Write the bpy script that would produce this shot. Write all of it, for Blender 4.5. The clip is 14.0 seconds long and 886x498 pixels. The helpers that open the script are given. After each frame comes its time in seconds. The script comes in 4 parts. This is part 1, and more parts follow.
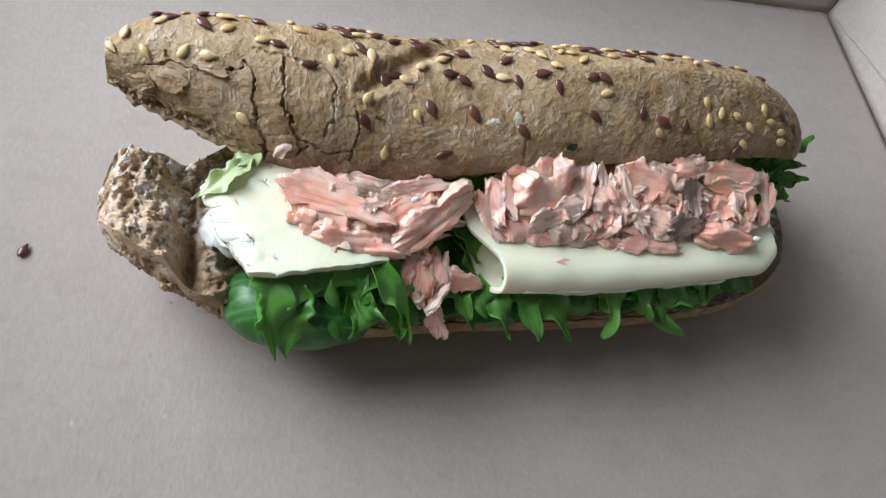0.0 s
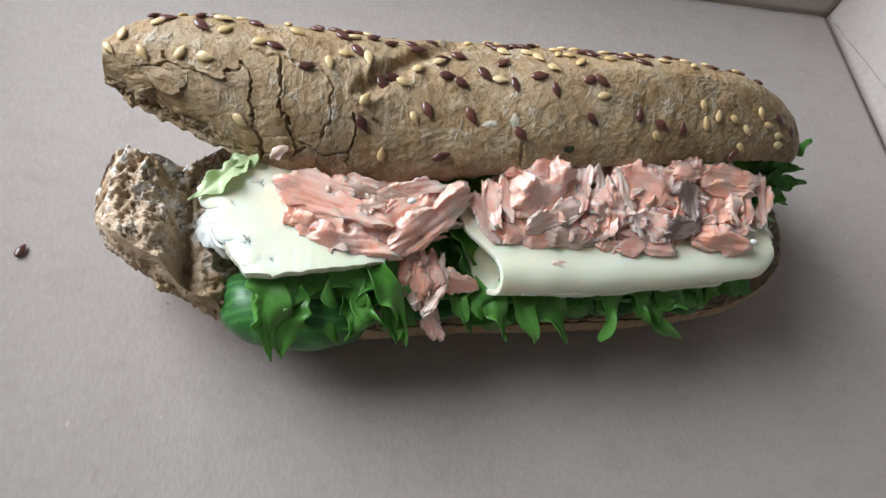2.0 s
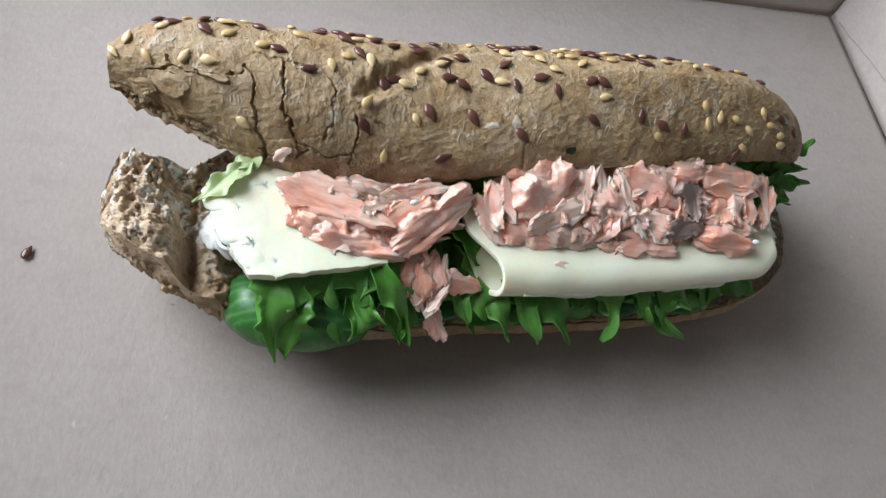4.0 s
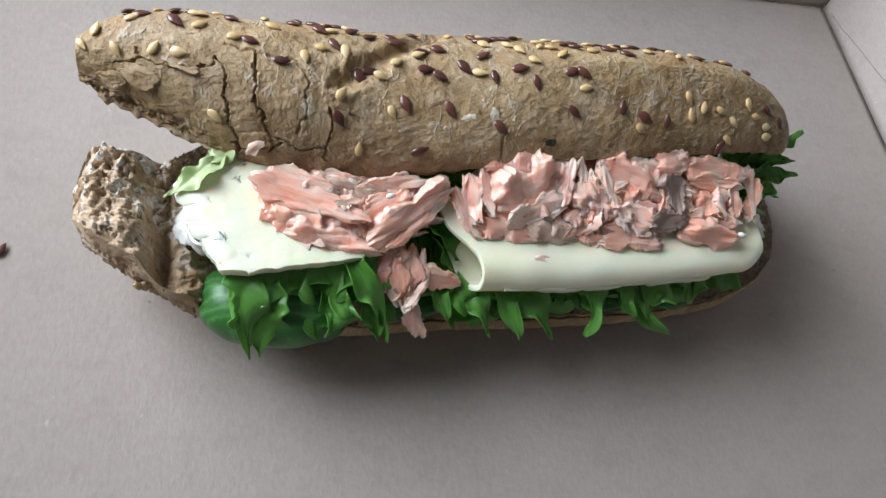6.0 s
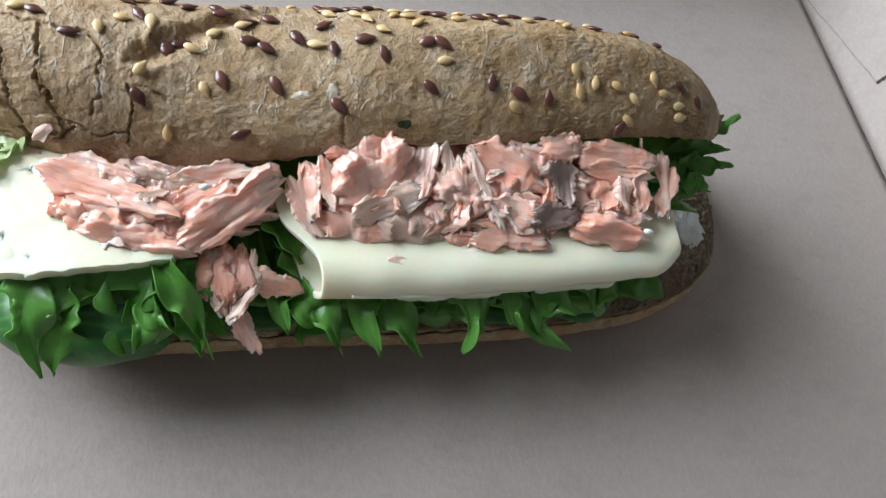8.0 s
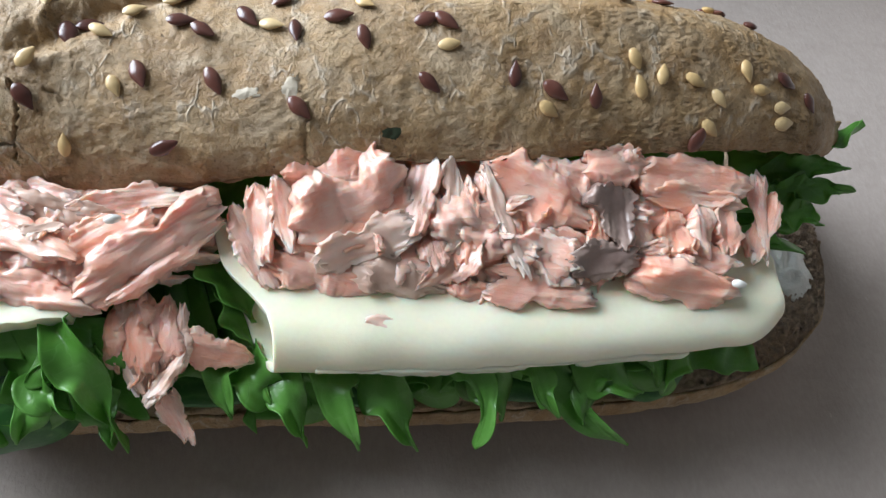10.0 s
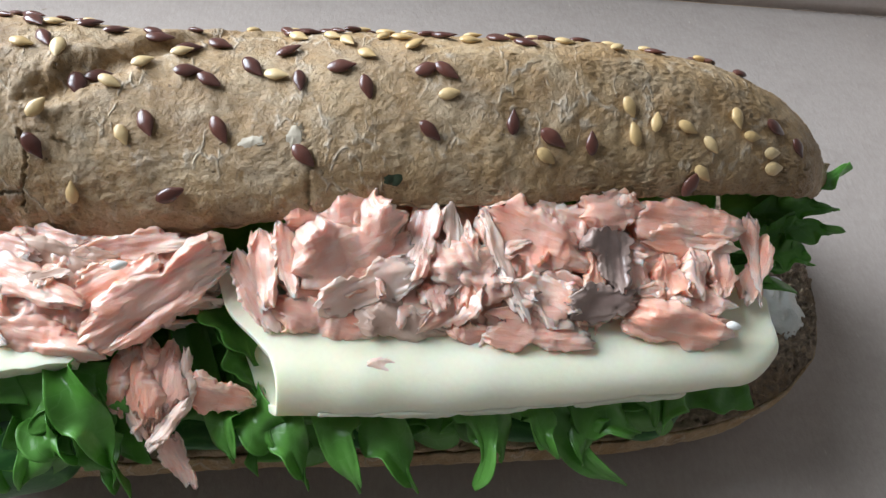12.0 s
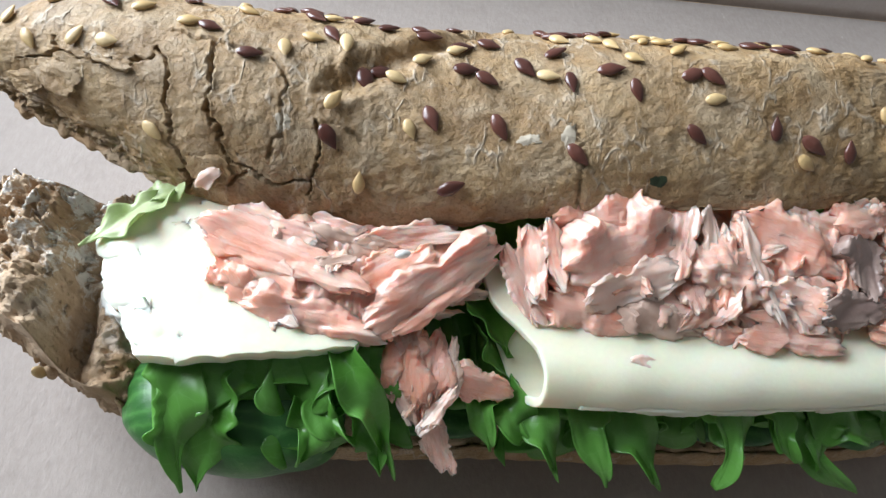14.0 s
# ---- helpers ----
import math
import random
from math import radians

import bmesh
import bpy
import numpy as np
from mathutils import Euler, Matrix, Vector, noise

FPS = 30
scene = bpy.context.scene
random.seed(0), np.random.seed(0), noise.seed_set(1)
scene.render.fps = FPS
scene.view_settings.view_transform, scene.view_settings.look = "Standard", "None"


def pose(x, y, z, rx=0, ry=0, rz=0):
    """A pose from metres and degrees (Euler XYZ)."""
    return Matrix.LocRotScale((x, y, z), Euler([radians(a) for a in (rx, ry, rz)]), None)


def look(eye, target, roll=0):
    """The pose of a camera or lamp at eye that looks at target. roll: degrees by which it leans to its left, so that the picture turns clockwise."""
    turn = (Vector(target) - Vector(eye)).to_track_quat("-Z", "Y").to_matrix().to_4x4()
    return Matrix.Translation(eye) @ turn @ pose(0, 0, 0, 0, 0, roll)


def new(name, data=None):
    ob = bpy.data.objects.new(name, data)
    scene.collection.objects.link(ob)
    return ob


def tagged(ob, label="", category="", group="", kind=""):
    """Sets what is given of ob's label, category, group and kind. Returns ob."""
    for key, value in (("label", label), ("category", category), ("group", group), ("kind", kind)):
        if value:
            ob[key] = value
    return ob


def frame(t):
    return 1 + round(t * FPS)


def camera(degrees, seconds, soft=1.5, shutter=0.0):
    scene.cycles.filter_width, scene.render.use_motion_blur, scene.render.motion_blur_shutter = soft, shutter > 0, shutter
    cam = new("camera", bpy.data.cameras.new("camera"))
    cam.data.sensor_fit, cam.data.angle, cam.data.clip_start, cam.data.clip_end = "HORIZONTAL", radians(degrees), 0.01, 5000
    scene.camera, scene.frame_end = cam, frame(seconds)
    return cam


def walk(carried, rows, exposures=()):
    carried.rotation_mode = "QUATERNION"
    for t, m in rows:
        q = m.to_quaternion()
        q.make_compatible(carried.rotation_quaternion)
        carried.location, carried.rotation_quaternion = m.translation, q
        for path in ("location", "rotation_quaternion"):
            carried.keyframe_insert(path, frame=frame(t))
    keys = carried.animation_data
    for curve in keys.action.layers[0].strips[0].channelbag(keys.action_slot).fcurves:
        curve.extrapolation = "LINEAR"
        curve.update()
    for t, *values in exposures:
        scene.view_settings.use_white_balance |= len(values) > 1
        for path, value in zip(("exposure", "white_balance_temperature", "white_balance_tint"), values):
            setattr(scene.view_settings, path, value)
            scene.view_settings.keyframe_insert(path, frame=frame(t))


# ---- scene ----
cam = camera(62.9, 14.0, soft=1.4)
PATH = [
    (0, (-0.08818, -0.10570, 0.20288), (-0.02549, -0.02471, 0.03110), 33.46),
    (0.5, (-0.08697, -0.10557, 0.20283), (-0.02448, -0.02424, 0.03113), 33.45),
    (1, (-0.08738, -0.10551, 0.20289), (-0.02498, -0.02406, 0.03121), 33.43),
    (1.5, (-0.08736, -0.10550, 0.20296), (-0.02463, -0.02394, 0.03145), 33.54),
    (2, (-0.08694, -0.10640, 0.20315), (-0.02464, -0.02443, 0.03168), 33.22),
    (2.5, (-0.08735, -0.10614, 0.20353), (-0.02506, -0.02428, 0.03202), 33.26),
    (5, (-0.08400, -0.10750, 0.20465), (-0.02388, -0.02548, 0.03243), 32.13),
    (5.5, (-0.08200, -0.10896, 0.20466), (-0.02148, -0.02646, 0.03281), 32.04),
    (6, (-0.07951, -0.10722, 0.20308), (-0.01933, -0.02537, 0.03080), 31.97),
    (6.5, (-0.07247, -0.10415, 0.19574), (-0.01341, -0.02328, 0.02262), 31.88),
    (7, (-0.05261, -0.10712, 0.19403), (0.00328, -0.02506, 0.02041), 30.16),
    (7.5, (-0.02838, -0.11226, 0.19632), (0.02512, -0.03056, 0.02179), 29.32),
    (7.7, (-0.02677, -0.11094, 0.19329), (0.02472, -0.02278, 0.02131), 26.37),
    (9.8, (-0.00619, -0.08400, 0.15462), (0.02552, 0.01242, -0.01771), 16.50),
    (10, (-0.00340, -0.08189, 0.15145), (0.02670, 0.01539, -0.02068), 15.56),
    (10.5, (0.00299, -0.07873, 0.15619), (0.03440, 0.02057, -0.01455), 15.45),
    (11, (0.00348, -0.07816, 0.15668), (0.03599, 0.02271, -0.01294), 15.76),
    (11.5, (0.00155, -0.07830, 0.15661), (0.03388, 0.02405, -0.01215), 15.63),
    (12, (-0.00521, -0.08044, 0.15467), (0.02699, 0.02310, -0.01339), 15.51),
    (12.5, (-0.01263, -0.08099, 0.15433), (0.01825, 0.02257, -0.01396), 15.16),
    (13, (-0.02552, -0.08159, 0.15278), (0.00414, 0.02389, -0.01454), 15.04),
    (13.5, (-0.03730, -0.08006, 0.15283), (-0.01117, 0.02450, -0.01565), 14.45),
    (14, (-0.04584, -0.08201, 0.15068), (-0.02076, 0.02393, -0.01709), 14.33),
]
EXPOSURES = [(0.0, -0.23), (6.2, -0.23), (7.0, -0.1), (7.5, -0.12), (10.0, 0.08), (12.5, 0.06), (14.0, 0.06)]
walk(cam, [(t, look(eye, target, roll)) for t, eye, target, roll in PATH], EXPOSURES)

# ---- light: an overcast sky outside and one tall window behind and to the side of the box ----
sky_world = bpy.data.worlds.new("overcast_sky")
scene.world = sky_world
sky_world.use_nodes = True
wn = sky_world.node_tree.nodes
sky = wn.new("ShaderNodeTexSky")
sky.sky_type, sky.sun_disc = "NISHITA", False
sky.sun_elevation, sky.sun_rotation = radians(40), radians(-50)
sky_world.node_tree.links.new(sky.outputs[0], wn["Background"].inputs[0])
wn["Background"].inputs[1].default_value = 0.1

window_light = bpy.data.lights.new("window_daylight", "AREA")
window_light.shape, window_light.size, window_light.size_y = "RECTANGLE", 0.5, 0.62
window_light.energy, window_light.color = 15.5, (0.87, 0.97, 1.09)
lamp = new("window_daylight", window_light)
lamp.matrix_world = pose(-0.44, 0.33, 0.4, 0, -90, 0)


# ---- helpers of this scene ----
MM = 0.001
rng = random.Random(7)


def nz(x, y, z, scale, seed=0.0):
    return noise.noise(Vector((x * scale + seed * 17.3, y * scale - seed * 5.1, z * scale + seed * 2.7)))


TABLES = {}


def keyed(x, xs, ys):
    """Smooth curve through a few keys, looked up in a fine table."""
    key = (xs, ys)
    if key not in TABLES:
        ax, ay = np.asarray(xs, float), np.asarray(ys, float)
        m = np.gradient(ay, ax)
        q = np.linspace(ax[0], ax[-1], 1201)
        i = np.clip(np.searchsorted(ax, q, side="right") - 1, 0, len(ax) - 2)
        h = ax[i + 1] - ax[i]
        t = (q - ax[i]) / h
        TABLES[key] = ((2 * t**3 - 3 * t**2 + 1) * ay[i] + (t**3 - 2 * t**2 + t) * h * m[i]
                       + (-2 * t**3 + 3 * t**2) * ay[i + 1] + (t**3 - t**2) * h * m[i + 1]).tolist()
    row = TABLES[key]
    f = min(max((x - xs[0]) / (xs[-1] - xs[0]), 0.0), 1.0) * 1200
    k = min(int(f), 1199)
    return row[k] + (row[k + 1] - row[k]) * (f - k)


def smooth(a, b, x):
    t = min(max((x - a) / (b - a), 0.0), 1.0)
    return t * t * (3 - 2 * t)


def grid(nu, nv, fn, wrap_v=False, caps=False):
    """A sheet of nu x nv corners; fn(u, v) gives millimetres."""
    bm = bmesh.new()
    rows = [[bm.verts.new(Vector(fn(i / (nu - 1), j / (nv if wrap_v else nv - 1))) * MM) for j in range(nv)] for i in range(nu)]
    for i in range(nu - 1):
        for j in range(nv if wrap_v else nv - 1):
            k = (j + 1) % nv
            bm.faces.new((rows[i][j], rows[i + 1][j], rows[i + 1][k], rows[i][k]))
    if caps:
        for row, flip in ((rows[0], False), (rows[-1], True)):
            mid = bm.verts.new(sum((v.co for v in row), Vector()) / len(row))
            for j in range(nv):
                a, b = row[j], row[(j + 1) % nv]
                bm.faces.new((mid, b, a) if flip else (mid, a, b))
    bmesh.ops.recalc_face_normals(bm, faces=bm.faces)
    return bm


def shell(nu, nv, fn, mm):
    """A thin leaf with two faces and a closed edge; fn(u, v) gives millimetres."""
    p = np.array([[tuple(fn(i / (nu - 1), j / (nv - 1))) for j in range(nv)] for i in range(nu)])
    n = np.cross(np.gradient(p, axis=0), np.gradient(p, axis=1))
    n /= np.linalg.norm(n, axis=-1, keepdims=True) + 1e-9
    edge = np.minimum(np.linspace(0, 6, nv), np.linspace(6, 0, nv)).clip(0.35, 1)[None, :, None]
    bm = bmesh.new()
    sides = [[[bm.verts.new(Vector(q) * MM) for q in row] for row in p + k * n * mm / 2 * edge] for k in (1, -1)]
    for side, flip in zip(sides, (False, True)):
        for i in range(nu - 1):
            for j in range(nv - 1):
                f = (side[i][j], side[i + 1][j], side[i + 1][j + 1], side[i][j + 1])
                bm.faces.new(f[::-1] if flip else f)
    rim = [(i, 0) for i in range(nu)] + [(nu - 1, j) for j in range(1, nv)] + [(i, nv - 1) for i in range(nu - 2, -1, -1)] + [(0, j) for j in range(nv - 2, 0, -1)]
    for (i, j), (k, m) in zip(rim, rim[1:] + rim[:1]):
        bm.faces.new((sides[0][k][m], sides[0][i][j], sides[1][i][j], sides[1][k][m]))
    return bm


def thicken(bm, mm):
    bmesh.ops.recalc_face_normals(bm, faces=bm.faces)
    bmesh.ops.solidify(bm, geom=bm.faces[:], thickness=mm * MM)
    bmesh.ops.recalc_face_normals(bm, faces=bm.faces)
    return bm


def to_mesh(name, bm, material, flat=False):
    me = bpy.data.meshes.new(name)
    for f in bm.faces:
        f.smooth = not flat
    bm.to_mesh(me)
    bm.free()
    me.materials.append(material)
    return me


def part(name, bm, material, parent, label="", flat=False):
    ob = new(name, bm if isinstance(bm, bpy.types.Mesh) else to_mesh(name, bm, material, flat))
    ob.parent = parent
    if label:
        tagged(ob, label)
    return ob


def thing(name, at, label, category, group="", kind=""):
    ob = new(name)
    ob.location = Vector(at) * MM
    ob.empty_display_size = 0.01
    return tagged(ob, label, category, group, kind)


def slab(x0, x1, y0, y1, z0, z1, bevel=0.0):
    bm = bmesh.new()
    bmesh.ops.create_cube(bm, size=1.0)
    for v in bm.verts:
        v.co = Vector((x1 if v.co.x > 0 else x0, y1 if v.co.y > 0 else y0, z1 if v.co.z > 0 else z0)) * MM
    if bevel:
        bmesh.ops.bevel(bm, geom=bm.edges[:], offset=bevel * MM, segments=2, affect="EDGES", profile=0.5)
    return bm


# ---- materials ----
def material(name, rough=0.5, sss=0.0, coat=0.0):
    m = bpy.data.materials.new(name)
    m.use_nodes = True
    b = m.node_tree.nodes["Principled BSDF"]
    b.inputs["Roughness"].default_value = rough
    b.inputs["Subsurface Weight"].default_value = sss
    b.inputs["Subsurface Radius"].default_value = (0.0014, 0.0010, 0.0008)
    b.inputs["Subsurface Scale"].default_value = 1.0
    b.inputs["Coat Weight"].default_value = coat
    b.inputs["Coat Roughness"].default_value = 0.2
    return m, m.node_tree, b


def node(nt, kind, **values):
    n = nt.nodes.new(kind)
    for key, value in values.items():
        n.inputs[key.replace("_", " ")].default_value = value
    return n


def coords(nt, stretch=(1, 1, 1)):
    tc, mp = nt.nodes.new("ShaderNodeTexCoord"), nt.nodes.new("ShaderNodeMapping")
    mp.inputs["Scale"].default_value = stretch
    nt.links.new(tc.outputs["Object"], mp.inputs[0])
    return mp.outputs[0]


def noise_at(nt, vec, scale, detail=4.0, rough=0.55):
    n = node(nt, "ShaderNodeTexNoise", Scale=scale, Detail=detail, Roughness=rough)
    nt.links.new(vec, n.inputs["Vector"])
    return n.outputs[0]


def crackle(nt, vec, scale):
    n = node(nt, "ShaderNodeTexVoronoi", Scale=scale)
    n.feature = "DISTANCE_TO_EDGE"
    nt.links.new(vec, n.inputs["Vector"])
    return n.outputs[0]


def ramp(nt, fac, *stops):
    r = nt.nodes.new("ShaderNodeValToRGB")
    els = r.color_ramp.elements
    while len(els) < len(stops):
        els.new(0.5)
    for e, (p, c) in zip(els, stops):
        e.position, e.color = p, (*c, 1) if len(c) == 3 else c
    nt.links.new(fac, r.inputs[0])
    return r.outputs[0]


def mix(nt, fac, a, b, how="MIX"):
    n = nt.nodes.new("ShaderNodeMix")
    n.data_type, n.blend_type = "RGBA", how
    for sock, val in ((n.inputs[0], fac), (n.inputs[6], a), (n.inputs[7], b)):
        if isinstance(val, (float, int)):
            sock.default_value = val
        elif isinstance(val, tuple):
            sock.default_value = (*val, 1)
        else:
            nt.links.new(val, sock)
    return n.outputs[2]


def scalar(nt, how, a, b):
    n = nt.nodes.new("ShaderNodeMath")
    n.operation = how
    for sock, val in zip(n.inputs, (a, b)):
        if isinstance(val, (float, int)):
            sock.default_value = val
        else:
            nt.links.new(val, sock)
    return n.outputs[0]


def bump(nt, b, height, mm, strength=1.0):
    n = nt.nodes.new("ShaderNodeBump")
    n.inputs["Strength"].default_value = strength
    n.inputs["Distance"].default_value = mm * MM
    nt.links.new(height, n.inputs["Height"])
    nt.links.new(n.outputs[0], b.inputs["Normal"])


def distorted(nt, vec, scale, amount):
    """The coordinates pushed about by a noise, so that cells lose their straight sides."""
    n = node(nt, "ShaderNodeTexNoise", Scale=scale, Detail=3.0)
    nt.links.new(vec, n.inputs["Vector"])
    v = nt.nodes.new("ShaderNodeVectorMath")
    v.operation = "MULTIPLY_ADD"
    nt.links.new(n.outputs["Color"], v.inputs[0])
    v.inputs[1].default_value = (amount,) * 3
    nt.links.new(vec, v.inputs[2])
    return v.outputs[0]


def make_cardboard():
    m, nt, b = material("kraft_cardboard", 0.85)
    vec = coords(nt)
    broad = noise_at(nt, vec, 14, 3)
    fine = noise_at(nt, coords(nt, (1, 0.45, 1)), 900, 4, 0.7)
    col = ramp(nt, broad, (0.3, (0.35, 0.298, 0.262)), (0.7, (0.38, 0.325, 0.288)))
    col = mix(nt, ramp(nt, fine, (0.38, (0.0,) * 3), (0.66, (0.4,) * 3)), col, (0.45, 0.39, 0.35))
    col = mix(nt, ramp(nt, noise_at(nt, coords(nt, (0.6, 1, 1)), 130, 4, 0.7), (0.5, (0.0,) * 3), (0.75, (0.35,) * 3)), col, (0.28, 0.232, 0.2))
    specks = noise_at(nt, coords(nt, (1, 0.5, 1)), 330, 2, 0.5)
    col = mix(nt, ramp(nt, specks, (0.74, (0.0,) * 3), (0.78, (0.5,) * 3)), col, (0.58, 0.5, 0.43))
    dark = noise_at(nt, coords(nt, (0.7, 1, 1.3)), 210, 2, 0.5)
    col = mix(nt, ramp(nt, dark, (0.765, (0.0,) * 3), (0.79, (0.55,) * 3)), col, (0.17, 0.12, 0.09))
    nt.links.new(col, b.inputs["Base Color"])
    flute = nt.nodes.new("ShaderNodeTexWave")
    flute.inputs["Scale"].default_value, flute.inputs["Distortion"].default_value = 42.0, 1.5
    flute.bands_direction = "Y"
    nt.links.new(vec, flute.inputs["Vector"])
    h = scalar(nt, "MULTIPLY_ADD", flute.outputs[1], 0.08)
    nt.links.new(scalar(nt, "MULTIPLY", fine, 1.0), h.node.inputs[2])
    pebble = noise_at(nt, vec, 230, 4, 0.6)
    bump(nt, b, scalar(nt, "ADD", h, scalar(nt, "MULTIPLY", pebble, 1.8)), 0.3, 0.5)
    return m


def make_crust():
    m, nt, b = material("wholegrain_crust", 0.55)
    vec = coords(nt)
    bent = distorted(nt, vec, 130, 0.006)
    broad = noise_at(nt, bent, 85, 5, 0.65)
    col = ramp(nt, broad, (0.32, (0.23, 0.132, 0.052)), (0.48, (0.36, 0.222, 0.098)), (0.66, (0.45, 0.305, 0.155)))
    dust = noise_at(nt, distorted(nt, vec, 90, 0.01), 120, 5, 0.7)
    col = mix(nt, ramp(nt, dust, (0.45, (0.0,) * 3), (0.65, (0.45,) * 3)), col, (0.52, 0.42, 0.29))
    mid = noise_at(nt, bent, 420, 5, 0.65)
    col = mix(nt, ramp(nt, mid, (0.5, (0.0,) * 3), (0.72, (0.5,) * 3)), col, (0.45, 0.34, 0.215))
    fine = noise_at(nt, vec, 1500, 5, 0.7)
    col = mix(nt, ramp(nt, fine, (0.36, (0.5,) * 3), (0.5, (0.0,) * 3)), col, (0.15, 0.085, 0.036))
    veins = crackle(nt, distorted(nt, coords(nt, (1, 0.5, 0.6)), 230, 0.008), 170)
    patch = ramp(nt, noise_at(nt, vec, 80, 3), (0.45, (0.0,) * 3), (0.58, (1.0,) * 3))
    line = scalar(nt, "MULTIPLY", ramp(nt, veins, (0.0, (0.6,) * 3), (0.075, (0.0,) * 3)), patch)
    line = scalar(nt, "MULTIPLY", line, ramp(nt, noise_at(nt, vec, 420, 3), (0.4, (0.0,) * 3), (0.55, (1.0,) * 3)))
    col = mix(nt, line, col, (0.58, 0.5, 0.4))
    pits = ramp(nt, noise_at(nt, vec, 480, 4, 0.65), (0.67, (0.0,) * 3), (0.72, (0.7,) * 3))
    col = mix(nt, pits, col, (0.1, 0.055, 0.025))
    nt.links.new(col, b.inputs["Base Color"])
    h = scalar(nt, "ADD", scalar(nt, "MULTIPLY", fine, 0.45), scalar(nt, "MULTIPLY", mid, 0.7))
    h = scalar(nt, "SUBTRACT", scalar(nt, "ADD", h, scalar(nt, "MULTIPLY", line, 0.5)), scalar(nt, "MULTIPLY", pits, 0.7))
    bump(nt, b, h, 0.8, 0.95)
    return m


def make_crumb(name, light, dark, crust, smeared=False):
    """Open bread crumb with holes; smeared: with white spread left on the bitten end, darker towards the other."""
    m, nt, b = material(name, 0.85)
    vec = coords(nt)
    broad = noise_at(nt, vec, 150, 5, 0.65)
    col = ramp(nt, broad, (0.35, dark), (0.62, light))
    toast = noise_at(nt, vec, 55, 3)
    col = mix(nt, ramp(nt, toast, (0.5, (0.0,) * 3), (0.62, (0.55,) * 3)), col, (0.36, 0.2, 0.085))
    holes = node(nt, "ShaderNodeTexVoronoi", Scale=520.0)
    nt.links.new(distorted(nt, vec, 300, 0.003), holes.inputs["Vector"])
    pit = ramp(nt, holes.outputs[0], (0.12, (1.0,) * 3), (0.42, (0.0,) * 3))
    gate = ramp(nt, noise_at(nt, vec, 240, 3), (0.46, (0.0,) * 3), (0.6, (0.7,) * 3))
    pit = scalar(nt, "MULTIPLY", pit, gate)
    # the shade inside the holes is put into the colour, with the crust tone
    col = mix(nt, pit, col, crust)
    grain = noise_at(nt, vec, 1100, 3)
    col = mix(nt, ramp(nt, grain, (0.66, (0.0,) * 3), (0.72, (0.4,) * 3)), col, crust)
    if smeared:
        xyz = nt.nodes.new("ShaderNodeSeparateXYZ")
        nt.links.new(vec, xyz.inputs[0])
        ends = nt.nodes.new("ShaderNodeMapRange")
        ends.inputs["From Min"].default_value, ends.inputs["From Max"].default_value = -0.028, -0.012
        nt.links.new(scalar(nt, "SUBTRACT", xyz.outputs["Y"], scalar(nt, "MULTIPLY", scalar(nt, "ADD", xyz.outputs["X"], 0.1), -0.35)), ends.inputs["Value"])
        smear = ramp(nt, noise_at(nt, distorted(nt, vec, 200, 0.006), 190, 5, 0.7), (0.5, (0.0,) * 3), (0.58, (0.8,) * 3))
        bite = nt.nodes.new("ShaderNodeMapRange")
        bite.inputs["From Min"].default_value, bite.inputs["From Max"].default_value = -0.072, -0.08
        nt.links.new(xyz.outputs["X"], bite.inputs["Value"])
        smear = scalar(nt, "MULTIPLY", scalar(nt, "MULTIPLY", smear, ends.outputs[0]), bite.outputs[0])
        # the crumb's colour darkens in grainy patches towards the +x end
        dark_end = nt.nodes.new("ShaderNodeMapRange")
        dark_end.inputs["From Min"].default_value, dark_end.inputs["From Max"].default_value = 0.05, 0.075
        nt.links.new(xyz.outputs["X"], dark_end.inputs["Value"])
        col = mix(nt, dark_end.outputs[0], col, mix(nt, ramp(nt, noise_at(nt, vec, 600, 4, 0.7), (0.35, (0.85,) * 3), (0.65, (0.35,) * 3)), col, (0.13, 0.1, 0.08)))
        col = mix(nt, smear, col, (0.8, 0.79, 0.75))
    nt.links.new(col, b.inputs["Base Color"])
    h = scalar(nt, "SUBTRACT", scalar(nt, "ADD", broad, scalar(nt, "MULTIPLY", grain, 0.3)), pit)
    bump(nt, b, h, 1.1, 0.9)
    return m


def make_seed(name, a, c, rough):
    m, nt, b = material(name, rough, 0.0, 0.25)
    info = nt.nodes.new("ShaderNodeObjectInfo")
    col = ramp(nt, info.outputs["Random"], (0.0, a), (1.0, c))
    grain = noise_at(nt, coords(nt), 1500, 3)
    col = mix(nt, scalar(nt, "MULTIPLY", grain, 0.5), col, tuple(v * 0.55 for v in a))
    nt.links.new(col, b.inputs["Base Color"])
    bump(nt, b, grain, 0.08, 0.6)
    return m


